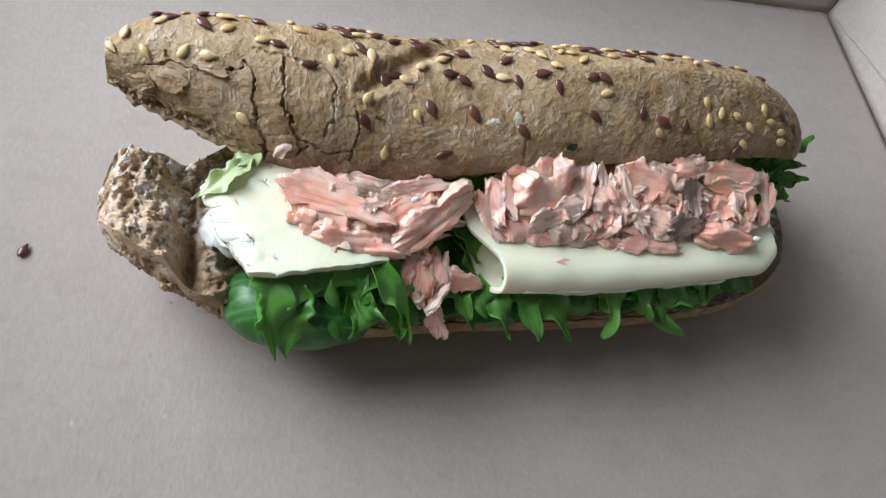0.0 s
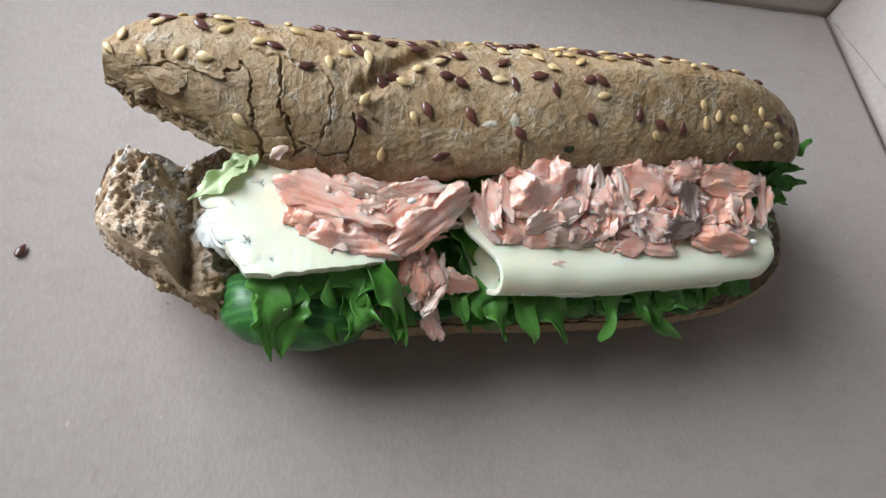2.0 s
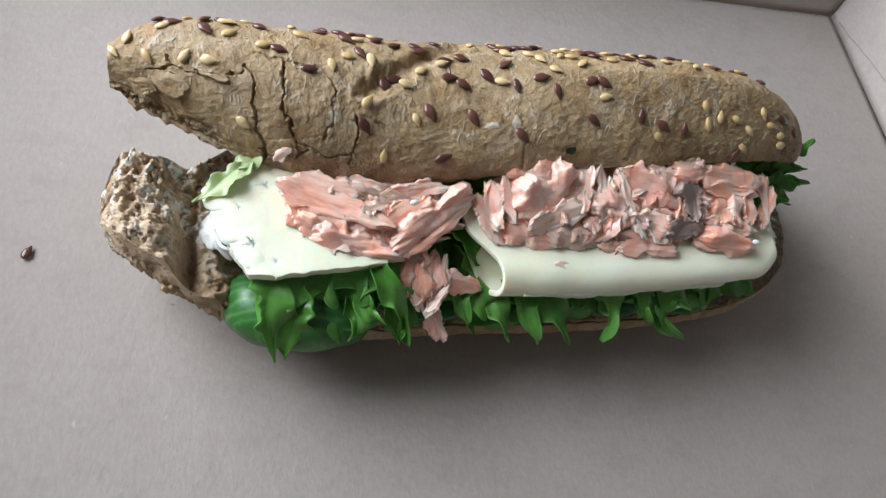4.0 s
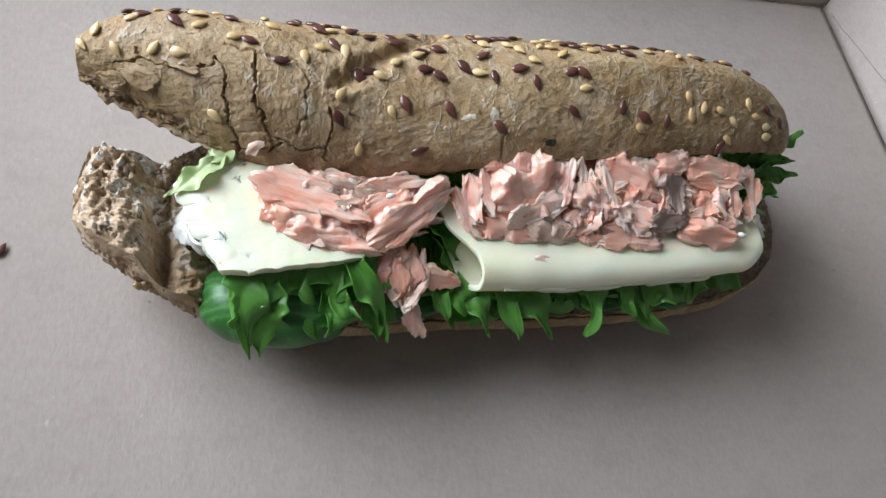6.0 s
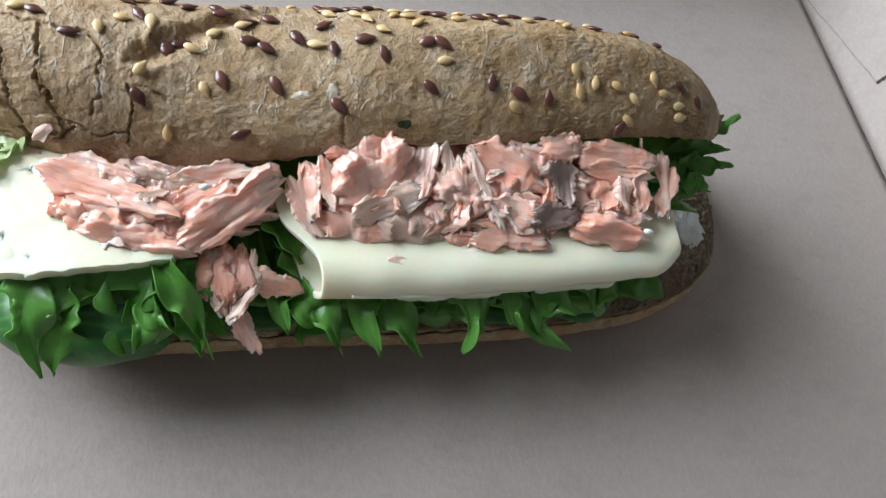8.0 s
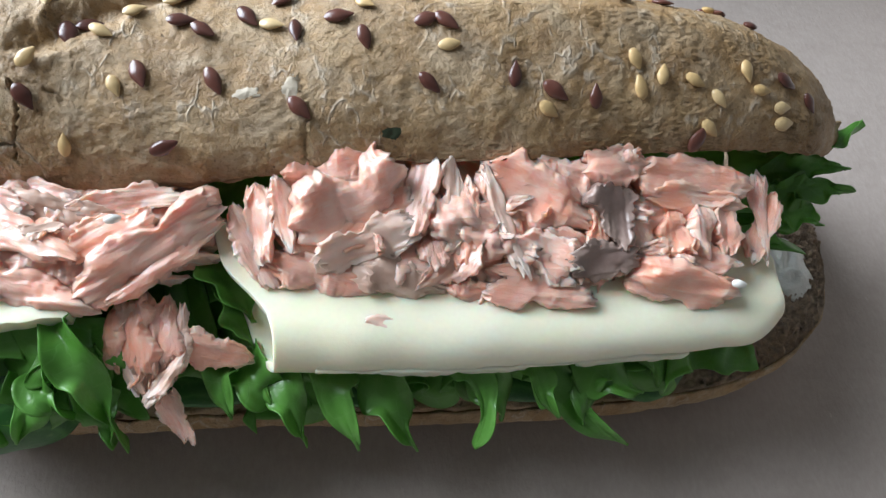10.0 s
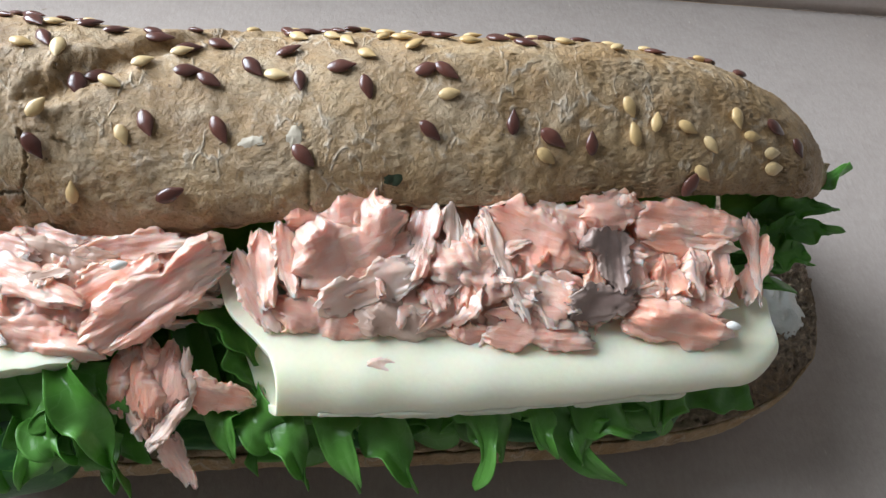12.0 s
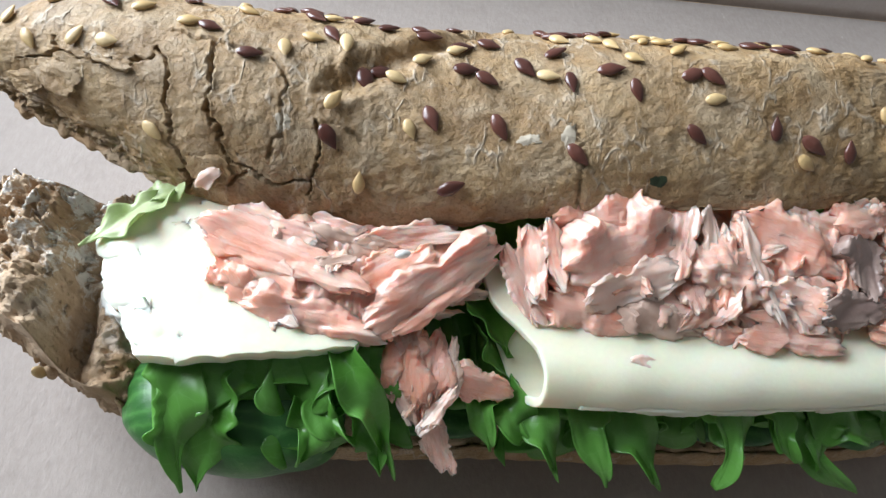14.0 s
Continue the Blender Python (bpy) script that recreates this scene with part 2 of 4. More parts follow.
def make_salmon():
    m, nt, b = material("cooked_salmon", 0.3, 0.75, 0.5)
    b.inputs["Subsurface Radius"].default_value = (0.0013, 0.0008, 0.0006)
    info = nt.nodes.new("ShaderNodeObjectInfo")
    base = ramp(nt, info.outputs["Random"], (0.0, (0.91, 0.44, 0.31)), (0.35, (0.93, 0.53, 0.42)), (0.8, (0.95, 0.62, 0.52)), (1.0, (0.91, 0.51, 0.41)))
    fibre = noise_at(nt, coords(nt, (0.14, 1, 1)), 1100, 5, 0.65)
    patch = noise_at(nt, distorted(nt, coords(nt), 250, 0.004), 170, 4, 0.6)
    col = mix(nt, ramp(nt, patch, (0.3, (0.6,) * 3), (0.5, (0.0,) * 3)), base, (0.86, 0.34, 0.2))
    col = mix(nt, ramp(nt, patch, (0.52, (0.0,) * 3), (0.68, (0.55,) * 3)), col, (0.92, 0.68, 0.55))
    col = mix(nt, ramp(nt, fibre, (0.54, (0.0,) * 3), (0.76, (0.5,) * 3)), col, (0.96, 0.84, 0.77))
    col = mix(nt, ramp(nt, fibre, (0.26, (0.3,) * 3), (0.4, (0.0,) * 3)), col, (0.8, 0.4, 0.32))
    seam = nt.nodes.new("ShaderNodeTexWave")
    seam.bands_direction = "Y"
    seam.inputs["Scale"].default_value, seam.inputs["Distortion"].default_value, seam.inputs["Detail"].default_value, seam.inputs["Detail Scale"].default_value = 95.0, 9.0, 3.0, 1.5
    nt.links.new(distorted(nt, coords(nt, (0.35, 1, 0.6)), 120, 0.006), seam.inputs["Vector"])
    white = ramp(nt, seam.outputs[1], (0.82, (0.0,) * 3), (1.0, (0.3,) * 3))
    white = scalar(nt, "MULTIPLY", white, ramp(nt, noise_at(nt, coords(nt), 130, 2), (0.48, (0.0,) * 3), (0.6, (1.0,) * 3)))
    col = mix(nt, white, col, (0.95, 0.83, 0.76))
    nt.links.new(col, b.inputs["Base Color"])
    bump(nt, b, scalar(nt, "ADD", scalar(nt, "MULTIPLY", scalar(nt, "ADD", fibre, scalar(nt, "MULTIPLY", seam.outputs[1], 0.25)), 0.8), scalar(nt, "MULTIPLY", patch, 1.4)), 0.45, 0.7)
    return m


def make_plain(name, a, c, rough, sss=0.0, coat=0.0, scale=180, relief=0.2, fine=1200):
    """Two tones over a broad and a fine noise, with slight relief."""
    m, nt, b = material(name, rough, sss, coat)
    vec = coords(nt)
    broad, small = noise_at(nt, vec, scale, 4), noise_at(nt, vec, fine, 3)
    col = ramp(nt, broad, (0.35, a), (0.65, c))
    col = mix(nt, scalar(nt, "MULTIPLY", small, 0.3), col, tuple(v * 0.75 for v in a))
    nt.links.new(col, b.inputs["Base Color"])
    bump(nt, b, scalar(nt, "ADD", broad, scalar(nt, "MULTIPLY", small, 0.4)), relief, 0.6)
    return m


def make_leaf(name, a, c, vein):
    m, nt, b = material(name, 0.34, 0.0, 0.2)
    vec = coords(nt)
    broad = noise_at(nt, vec, 120, 4)
    col = ramp(nt, broad, (0.35, a), (0.65, c))
    net = crackle(nt, distorted(nt, vec, 200, 0.004), 260)
    lines = ramp(nt, net, (0.0, (0.25,) * 3), (0.05, (0.0,) * 3))
    col = mix(nt, lines, col, vein)
    nt.links.new(col, b.inputs["Base Color"])
    b.inputs["Transmission Weight"].default_value = 0.0
    trans = nt.nodes.new("ShaderNodeBsdfTranslucent")
    nt.links.new(mix(nt, 0.5, col, (0.22, 0.5, 0.04)), trans.inputs[0])
    both = nt.nodes.new("ShaderNodeMixShader")
    both.inputs[0].default_value = 0.34
    nt.links.new(b.outputs[0], both.inputs[1])
    nt.links.new(trans.outputs[0], both.inputs[2])
    nt.links.new(both.outputs[0], nt.nodes["Material Output"].inputs[0])
    bump(nt, b, scalar(nt, "SUBTRACT", scalar(nt, "MULTIPLY", broad, 1.2), scalar(nt, "MULTIPLY", lines, 0.25)), 0.5, 0.6)
    return m


def make_rind():
    """Cucumber skin: dark green with paler stripes along it."""
    m, nt, b = material("cucumber_rind", 0.42, 0.0, 0.08)
    vec = distorted(nt, coords(nt), 120, 0.004)
    wave = nt.nodes.new("ShaderNodeTexWave")
    wave.bands_direction = "Y"
    wave.inputs["Scale"].default_value, wave.inputs["Distortion"].default_value, wave.inputs["Detail"].default_value = 110.0, 5.0, 3.0
    nt.links.new(vec, wave.inputs["Vector"])
    col = ramp(nt, wave.outputs[1], (0.2, (0.026, 0.12, 0.022)), (0.8, (0.04, 0.155, 0.03)), (1.0, (0.06, 0.2, 0.042)))
    col = mix(nt, ramp(nt, noise_at(nt, vec, 700, 3), (0.6, (0.0,) * 3), (0.75, (0.4,) * 3)), col, (0.15, 0.3, 0.1))
    nt.links.new(col, b.inputs["Base Color"])
    bump(nt, b, noise_at(nt, vec, 350, 4), 0.5, 0.5)
    return m


CARDBOARD = make_cardboard()
CREASE = make_plain("cardboard_fold_line", (0.2, 0.155, 0.125), (0.32, 0.26, 0.22), 0.9)
# near-black colour that paints the shade in the slot and corner seam
GAP_SHADE = make_plain("gap_shade", (0.05, 0.035, 0.025), (0.1, 0.07, 0.05), 0.95)
CRUST = make_crust()
CRUMB = make_crumb("brown_crumb", (0.46, 0.34, 0.22), (0.29, 0.19, 0.105), (0.12, 0.07, 0.035))
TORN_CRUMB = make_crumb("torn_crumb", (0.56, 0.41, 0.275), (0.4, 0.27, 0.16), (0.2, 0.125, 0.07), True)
SESAME = make_seed("sesame_hull", (0.62, 0.41, 0.17), (0.75, 0.56, 0.3), 0.42)
FLAX = make_seed("linseed_hull", (0.085, 0.028, 0.02), (0.15, 0.055, 0.038), 0.28)
SALMON = make_salmon()
GREY_SALMON = make_plain("grey_salmon_fat", (0.27, 0.18, 0.155), (0.42, 0.31, 0.26), 0.35, 0.1, 0.2)
CURD = make_plain("white_curd", (0.8, 0.78, 0.72), (0.86, 0.85, 0.8), 0.5)
BEIGE_SALMON = make_plain("greyish_salmon_flesh", (0.58, 0.38, 0.29), (0.76, 0.55, 0.44), 0.4, 0.2, 0.1)
PALE_SALMON = make_plain("pale_salmon_flesh", (0.93, 0.62, 0.5), (0.96, 0.76, 0.66), 0.35, 0.5, 0.15)
CHEESE = make_plain("mild_white_cheese", (0.92, 0.9, 0.68), (0.95, 0.935, 0.76), 0.34, 0.6, 0.1, 60, 0.15)
SPREAD = make_plain("white_spread", (0.78, 0.76, 0.7), (0.85, 0.84, 0.8), 0.35, 0.15, 0.2, 300, 0.6)
LEAF = make_leaf("lettuce_green", (0.095, 0.29, 0.038), (0.17, 0.44, 0.085), (0.24, 0.5, 0.14))
PALE_LEAF = make_leaf("pale_lettuce_rib", (0.55, 0.66, 0.28), (0.7, 0.78, 0.46), (0.76, 0.82, 0.58))
HERB = make_plain("dried_herb", (0.025, 0.04, 0.018), (0.05, 0.07, 0.03), 0.6)
HUSK = make_plain("pale_seed_husk", (0.5, 0.42, 0.31), (0.62, 0.54, 0.42), 0.6)
RIND = make_rind()
# tone of the unseen walls, tuned for how much fill light they return
PAINT = make_plain("matt_wall_paint", (0.48, 0.475, 0.46), (0.52, 0.515, 0.5), 0.9, scale=3, relief=0.3, fine=90)
WOOD = make_plain("table_wood", (0.3, 0.2, 0.12), (0.36, 0.25, 0.15), 0.5, scale=9, relief=0.2, fine=160)

# ---- unseen room added round the box: plain walls that bounce light, a table, one window opening ----
ROOM = dict(x0=-420, x1=1500, y0=-1200, y1=1200, z0=-750, z1=1350)


def wall(name, *boxes):
    bm = bmesh.new()
    for box in boxes:
        piece = slab(*box)
        me = bpy.data.meshes.new("piece")
        piece.to_mesh(me)
        piece.free()
        bm.from_mesh(me)
        bpy.data.meshes.remove(me)
    ob = new(name, to_mesh(name, bm, PAINT, True))
    return tagged(ob, "unseen plain matt off-white wall, added to bounce window light", "wall", kind="structure")


X0, X1, Y0, Y1, Z0, Z1 = (ROOM[k] for k in ("x0", "x1", "y0", "y1", "z0", "z1"))
wall("wall_west", (X0 - 120, X0, Y0, 10, Z0, Z1), (X0 - 120, X0, 650, Y1, Z0, Z1),
     (X0 - 120, X0, 10, 650, Z0, 140), (X0 - 120, X0, 10, 650, 660, Z1))
wall("wall_south", (X0 - 120, X1, Y0 - 120, Y0, Z0, Z1))
wall("wall_north", (X0 - 120, X1, Y1, Y1 + 120, Z0, Z1))
wall("wall_east", (X1, X1 + 120, Y0 - 120, Y1 + 120, Z0, Z1))
tagged(new("ceiling", to_mesh("ceiling", slab(X0 - 120, X1 + 120, Y0 - 120, Y1 + 120, Z1, Z1 + 100), PAINT, True)),
       "unseen plain white ceiling, added to bounce window light", "ceiling", kind="structure")
tagged(new("floor", to_mesh("floor", slab(X0 - 120, X1 + 120, Y0 - 120, Y1 + 120, Z0 - 100, Z0), WOOD, True)),
       "unseen plain brown floor, added to close the room", "floor", kind="structure")
table = thing("table", (0, 0, -750), "plain brown wooden table that carries the box", "table")
for name, box in (("tabletop", (-412, 700, -450, 450, -32, -5.2)), ("leg", (-400, -340, -410, -350, -750, -32)), ("leg", (600, 660, -410, -350, -750, -32)),
                  ("leg", (-400, -340, 350, 410, -750, -32)), ("leg", (600, 660, 350, 410, -750, -32))):
    ob = part(name, slab(*box, bevel=2.0), WOOD, table, flat=True)
    ob.location.z = 0.75

# ---- the cardboard box ----
BOX_R, BOX_B, BOX_L, BOX_F = 203.0, 117.6, -205.0, -215.0
LEAN_B, LEAN_R, WALL_H = 0.36, 0.3, 55.0
box = thing("cardboard_box", (0, 0, -5), "open brown kraft cardboard takeaway box with creased corner", "box")


def on_box(ob):
    ob.location.z = 0.005
    return ob


def sheet_wall(p, along, up, length, height, thick, out, flare=0.0):
    """A slightly wavy cardboard panel standing on a fold; p: start of the fold."""
    p, along, up, out = Vector(p), Vector(along), Vector(up), Vector(out)

    def at(u, v):
        h = v * height
        s = -flare * h + u * (length + 2 * flare * h)
        wob = 0.5 * nz(s, h, p.x, 0.02, 3) * smooth(0, 20, h)
        return p + along * s + up * h + out * wob
    bm = grid(90, 18, at)
    ext = bmesh.ops.extrude_face_region(bm, geom=bm.faces[:])
    for v in ext["geom"]:
        if isinstance(v, bmesh.types.BMVert):
            v.co += out * thick * MM
    bmesh.ops.recalc_face_normals(bm, faces=bm.faces)
    return bm


def base_at(u, v):
    x, y = BOX_L + u * (BOX_R - BOX_L), BOX_F + v * (BOX_B - BOX_F)
    return x, y, 0.25 * nz(x, y, 0, 0.012, 2) - 0.15


base = grid(140, 120, base_at)
ext = bmesh.ops.extrude_face_region(base, geom=base.faces[:])
for v in ext["geom"]:
    if isinstance(v, bmesh.types.BMVert):
        v.co.z = -5.0 * MM
bmesh.ops.recalc_face_normals(base, faces=base.faces)
on_box(part("base_panel", base, CARDBOARD, box))
on_box(part("back_panel", sheet_wall((BOX_L, BOX_B + 0.2, -0.1), (1, 0, 0), (0, LEAN_B, 1), BOX_R - BOX_L, WALL_H, 3.0, (0, 1, 0), LEAN_R), CARDBOARD, box))
on_box(part("side_panel", sheet_wall((BOX_R + 0.2, BOX_F, -0.1), (0, 1, 0), (LEAN_R, 0, 1), BOX_B - BOX_F, WALL_H, 3.0, (1, 0, 0), LEAN_B), CARDBOARD, box))
on_box(part("side_panel", sheet_wall((BOX_L - 0.2, BOX_F, -0.1), (0, 1, 0), (-LEAN_R, 0, 1), BOX_B - BOX_F, WALL_H, 3.0, (-1, 0, 0), LEAN_B), CARDBOARD, box))
on_box(part("front_panel", sheet_wall((BOX_L, BOX_F - 0.2, -0.1), (1, 0, 0), (0, -LEAN_B, 1), BOX_R - BOX_L, WALL_H, 3.0, (0, -1, 0), LEAN_R), CARDBOARD, box))


def strip(points, width, lift, wobble, seed):
    """A thin uneven strip laid along a fold or cut; points in millimetres."""
    pts = [Vector(p) for p in points]
    total = len(pts) - 1

    def at(u, v):
        s = u * total
        i = min(int(s), total - 1)
        a, b = pts[i], pts[i + 1]
        q = a.lerp(b, s - i)
        d = (b - a).normalized()
        side = d.cross(Vector(lift)).normalized()
        w = width * (0.55 + 0.9 * abs(nz(s * 9, 0, 0, 1.0, seed)))
        return q + side * ((v - 0.5) * w + wobble * nz(s * 4, 1, 0, 1.0, seed)) + Vector(lift) * (0.22 + 0.12 * math.sin(math.pi * v))
    return grid(120, 4, at)


# folds drawn as thin strips darker than the panels
on_box(part("fold_line", strip([(BOX_R - 0.5, 117, 0), (BOX_R, 60, 0), (BOX_R - 0.5, 0, 0), (BOX_R - 0.6, -80, 0)], 0.16, (-0.6, 0, 0.8), 1.6, 4), CREASE, box, "thin darker fold line"))
on_box(part("fold_line", strip([(BOX_R, 117.2, 0), (190, 117.2, 0), (175, 117.4, 0), (158, 117.2, 0)], 0.4, (0, -0.6, 0.8), 0.7, 5), CREASE, box, "thin darker fold line"))
# the panels meet here; the strip only paints the seam's shade
on_box(part("fold_line", strip([(BOX_R + 0.2, BOX_B, 0), (BOX_R + 5, BOX_B + 7, 18), (BOX_R + 14, BOX_B + 17, 50)], 0.7, (-0.7, -0.7, 0), 0.3, 6), GAP_SHADE, box, "corner seam, its shade a near-black strip"))
on_box(part("fold_line", strip([(BOX_R + 0.6, 112, 2), (BOX_R + 2, 85, 7), (BOX_R + 3.4, 57, 11.5)], 0.3, (-0.95, 0, 0.29), 0.5, 7), CREASE, box, "thin darker fold line"))
# no opening is cut; the slot's dark depth is a painted strip
on_box(part("slot", strip([(BOX_R + 3.4, 57, 11.5), (BOX_R + 5.6, 57.2, 18), (BOX_R + 9, 57.4, 30)], 1.5, (-0.95, 0, 0.29), 0.3, 8), GAP_SHADE, box, "cut slot, its shade a near-black strip"))

# ---- the sandwich ----
sandwich = thing("sandwich", (0, 0, 0), "half-eaten wholegrain baguette sandwich with salmon, cheese, cucumber and lettuce", "sandwich")

# top half: front lip, back lip, lip height, crown height along its length
TX = (-110, -105, -92, -72, -50, -30, -15, 0, 20, 50, 75, 90, 98, 102.5, 105)
T_FRONT = (11.5, 9.5, 3.2, -6.8, -10.8, -11.9, -11.7, -9.9, -9.2, -7.2, -4.4, -1.2, 3.5, 7.5, 12)
T_BACK = (21, 26, 31, 33.5, 34.2, 34, 34, 34.6, 34.2, 32, 28, 23, 19, 16.5, 13)
T_LIP = (48, 46.7, 45, 44, 44, 47.5, 51, 53, 53.5, 54.5, 53, 48.5, 43, 40, 38.5)
T_CROWN = (56.5, 58.8, 62.5, 63.6, 63.4, 62.4, 63.2, 66.0, 68.5, 68.0, 63.4, 55.5, 48, 43, 40)
T_FULL = (0.8, 0.85, 0.95, 1.0, 1.0, 1.0, 1.1, 1.35, 1.5, 1.45, 1.25, 1.05, 0.95, 0.85, 0.8)


def bun_top(x, th):
    """The crust of the top half: th runs from the front lip (0) over the crown to the back lip (180)."""
    yf, yb, zl, zc, p = (keyed(x, TX, k) for k in (T_FRONT, T_BACK, T_LIP, T_CROWN, T_FULL))
    c, s = math.cos(radians(th)), math.sin(radians(th))
    mid, a = (yf + yb) / 2, (yb - yf) / 2
    base = zl - 14 * smooth(90, 180, th) * smooth(2, 25, yb - yf)
    return Vector((x, mid - a * math.copysign(abs(c) ** p, c), base + (zc - base) * max(s, 0.0) ** p))


def bun_frame(x, th):
    p = bun_top(x, th)
    du = (bun_top(x + 0.5, th) - bun_top(x - 0.5, th)).normalized()
    dv = (bun_top(x, th + 0.7) - bun_top(x, th - 0.7 if th > 1 else th)).normalized()
    n = du.cross(dv).normalized()
    return p, du, dv, n

CRACKS = (  # paths over the crust (length, angle) with width and depth in millimetres
    ([(-78.5, 74), (-76.5, 64), (-77, 50), (-76.5, 34), (-74.5, 18), (-74, 5)], 0.36, 2.1),
    ([(-70, 84), (-70.5, 65), (-70, 50), (-68, 38), (-66, 28)], 0.35, 1.9),
    ([(-76, 86), (-67.5, 83), (-60.5, 82), (-58.5, 75), (-57.5, 67)], 0.5, 1.0),
    ([(-57.5, 67), (-58.5, 53), (-60, 34)], 0.4, 0.6),
    ([(-52.5, 54), (-52, 41), (-53.5, 26), (-53.5, 16)], 0.32, 1.4),
    ([(-92, 54), (-85.5, 58), (-80.5, 67), (-78.5, 74)], 0.32, 1.5),
    ([(-97, 68), (-95.5, 58), (-92, 54)], 0.5, 0.9),
    ([(-51.5, 53), (-47.5, 53), (-44.5, 47)], 0.35, 0.6),
    ([(-9.6, 58.6), (-7.8, 40.3), (-8, 22.7), (-7.2, 4.6)], 0.45, 0.7),
    ([(-66, 28), (-60, 23), (-53.5, 25)], 0.4, 0.8),
    ([(-74, 12), (-68, 16), (-64, 24)], 0.45, 1.0),
    ([(-104, 45), (-98, 50), (-95.5, 58)], 0.5, 0.9),
    ([(-22, 128), (-32.5, 107), (-39.5, 92), (-44, 83), (-49.5, 72)], 2.4, 2.1),
)


def to_path(x, y, path):
    best = 1e9
    for (ax, ay), (bx, by) in zip(path, path[1:]):
        dx, dy = bx - ax, by - ay
        t = min(max(((x - ax) * dx + (y - ay) * dy) / (dx * dx + dy * dy), 0), 1)
        best = min(best, math.hypot(x - ax - t * dx, y - ay - t * dy))
    return best


K = 0.42  # millimetres of crust for a degree of angle
CRACK_MM = [([(x, a * K) for x, a in path], w, d) for path, w, d in CRACKS]
CRACK_BOX = [(min(x for x, _ in p) - 5, max(x for x, _ in p) + 5) for p, _, _ in CRACK_MM]


def crust_off(x, th):
    """How far the crust stands proud of its plain form: lumps, wrinkles and cracks."""
    y = th * K
    p = bun_top(x, th)
    off = 0.6 * nz(x, p.y, p.z, 0.05, 1) + 0.38 * nz(x, p.y, p.z, 0.17, 2) + 0.2 * nz(x, p.y, p.z, 0.55, 3)
    wrinkle = abs(nz(x * 1.7, p.y * 0.7, p.z * 0.7, 0.32, 4) + 0.4 * nz(x, p.y, p.z, 0.9, 14))
    gate = smooth(-0.15, 0.2, nz(x, p.y, p.z, 0.09, 15)) * (0.6 + 0.8 * smooth(10, 40, x))
    off -= 0.18 * gate * smooth(0.07, 0.0, wrinkle) - 0.15 * gate * smooth(0.06, 0.09, wrinkle) * smooth(0.2, 0.1, wrinkle)
    off += 0.1 * nz(x, p.y, p.z, 1.1, 16) + 0.05 * nz(x, p.y, p.z, 2.3, 18)
    wx = x + 1.1 * nz(x, y, 0, 0.35, 5) + 0.45 * nz(x, y, 0, 1.2, 25)
    wy = y + 1.1 * nz(x, y, 0, 0.35, 6) + 0.45 * nz(x, y, 0, 1.2, 26)
    for (path, w, d), (x0, x1) in zip(CRACK_MM, CRACK_BOX):
        if x0 < x < x1:
            r = to_path(wx, wy, path) / (w * (1.0 if w > 2 else 0.45 + 0.9 * abs(nz(x, y, 0, 0.25, 27))))
            if r < 3:
                off += -d * math.exp(-r * r) + 0.3 * d * math.exp(-(r - 1.7) ** 2 * 2.2) * (0.5 + nz(x, y, 0, 0.3, 7))
    return off


def torn(x):
    """Ragged edge towards the bitten end."""
    return smooth(-70, -95, x)


def top_at(u, v):
    x = -110 + 70 * u / 0.5 if u < 0.5 else -40 + 145 * (u - 0.5) / 0.5
    if v < 0.72:
        th = 180 * (v / 0.72) ** 1.25
        p, du, dv, n = bun_frame(x, th)
        off = crust_off(x, th)
        rag = torn(x) * smooth(22, 0, th)
        off += rag * (2.6 * nz(x, th, 0, 0.22, 8) + 1.8 * nz(x, th, 0, 0.6, 9) + 0.8 * nz(x, th, 0, 1.3, 19))
        p = p + n * off * smooth(0, 6, th + 3)
        if th < 12:
            p.z += (0.7 * nz(x, 0, 0, 0.3, 10) + 0.5 * nz(x, 0, 0, 0.9, 11)) * (1 - th / 12) * (1 + 2.2 * torn(x))
        return p
    s = (v - 0.72) / 0.28
    a, b = bun_top(x, 180), bun_top(x, 0)
    p = a.lerp(b, s)
    p.z += 3.5 * math.sin(math.pi * s) + 0.8 * nz(x, s * 30, 0, 0.3, 12) * math.sin(math.pi * s)
    b_edge = smooth(0.9, 1.0, s)
    p.z += b_edge * 0.6 * nz(x, 0, 0, 0.5, 13)
    return p


top_bun = part("top_bun", grid(560, 300, top_at, wrap_v=True, caps=True), CRUST, sandwich, "crusty brown seeded top half of the bread")

# pale crumb showing along the front lip
def lip_at(u, v):
    x = -106 + 208 * u
    p = bun_top(x, 0)
    w = 0.5 + 0.9 * abs(nz(x, 0, 0, 0.25, 14)) + 1.9 * torn(x) * (1 + nz(x, 0, 0, 0.5, 17))
    a = 2 * math.pi * v
    return p + Vector((0, 0.9 + w * 1.2 * math.cos(a), -0.4 + 0.5 * w * math.sin(a) + 0.4 * nz(x, v * 6, 0, 0.7, 15)))


part("cut_edge", grid(300, 10, lip_at, wrap_v=True, caps=True), CRUMB, top_bun, "pale crumb along the cut edge")

# crust scales that curl off the bitten end
def scale_at(cx, cth, rx, ry, seed):
    def at(u, v):
        a, r = 2 * math.pi * v, u
        r *= 1 + 0.4 * nz(math.cos(a), math.sin(a), 0, 1.6, seed) + 0.2 * nz(math.cos(a), math.sin(a), 0, 4.5, seed)
        p, du, dv, n = bun_frame(cx + rx * r * math.cos(a), max(cth + ry / K * r * math.sin(a), 0.5))
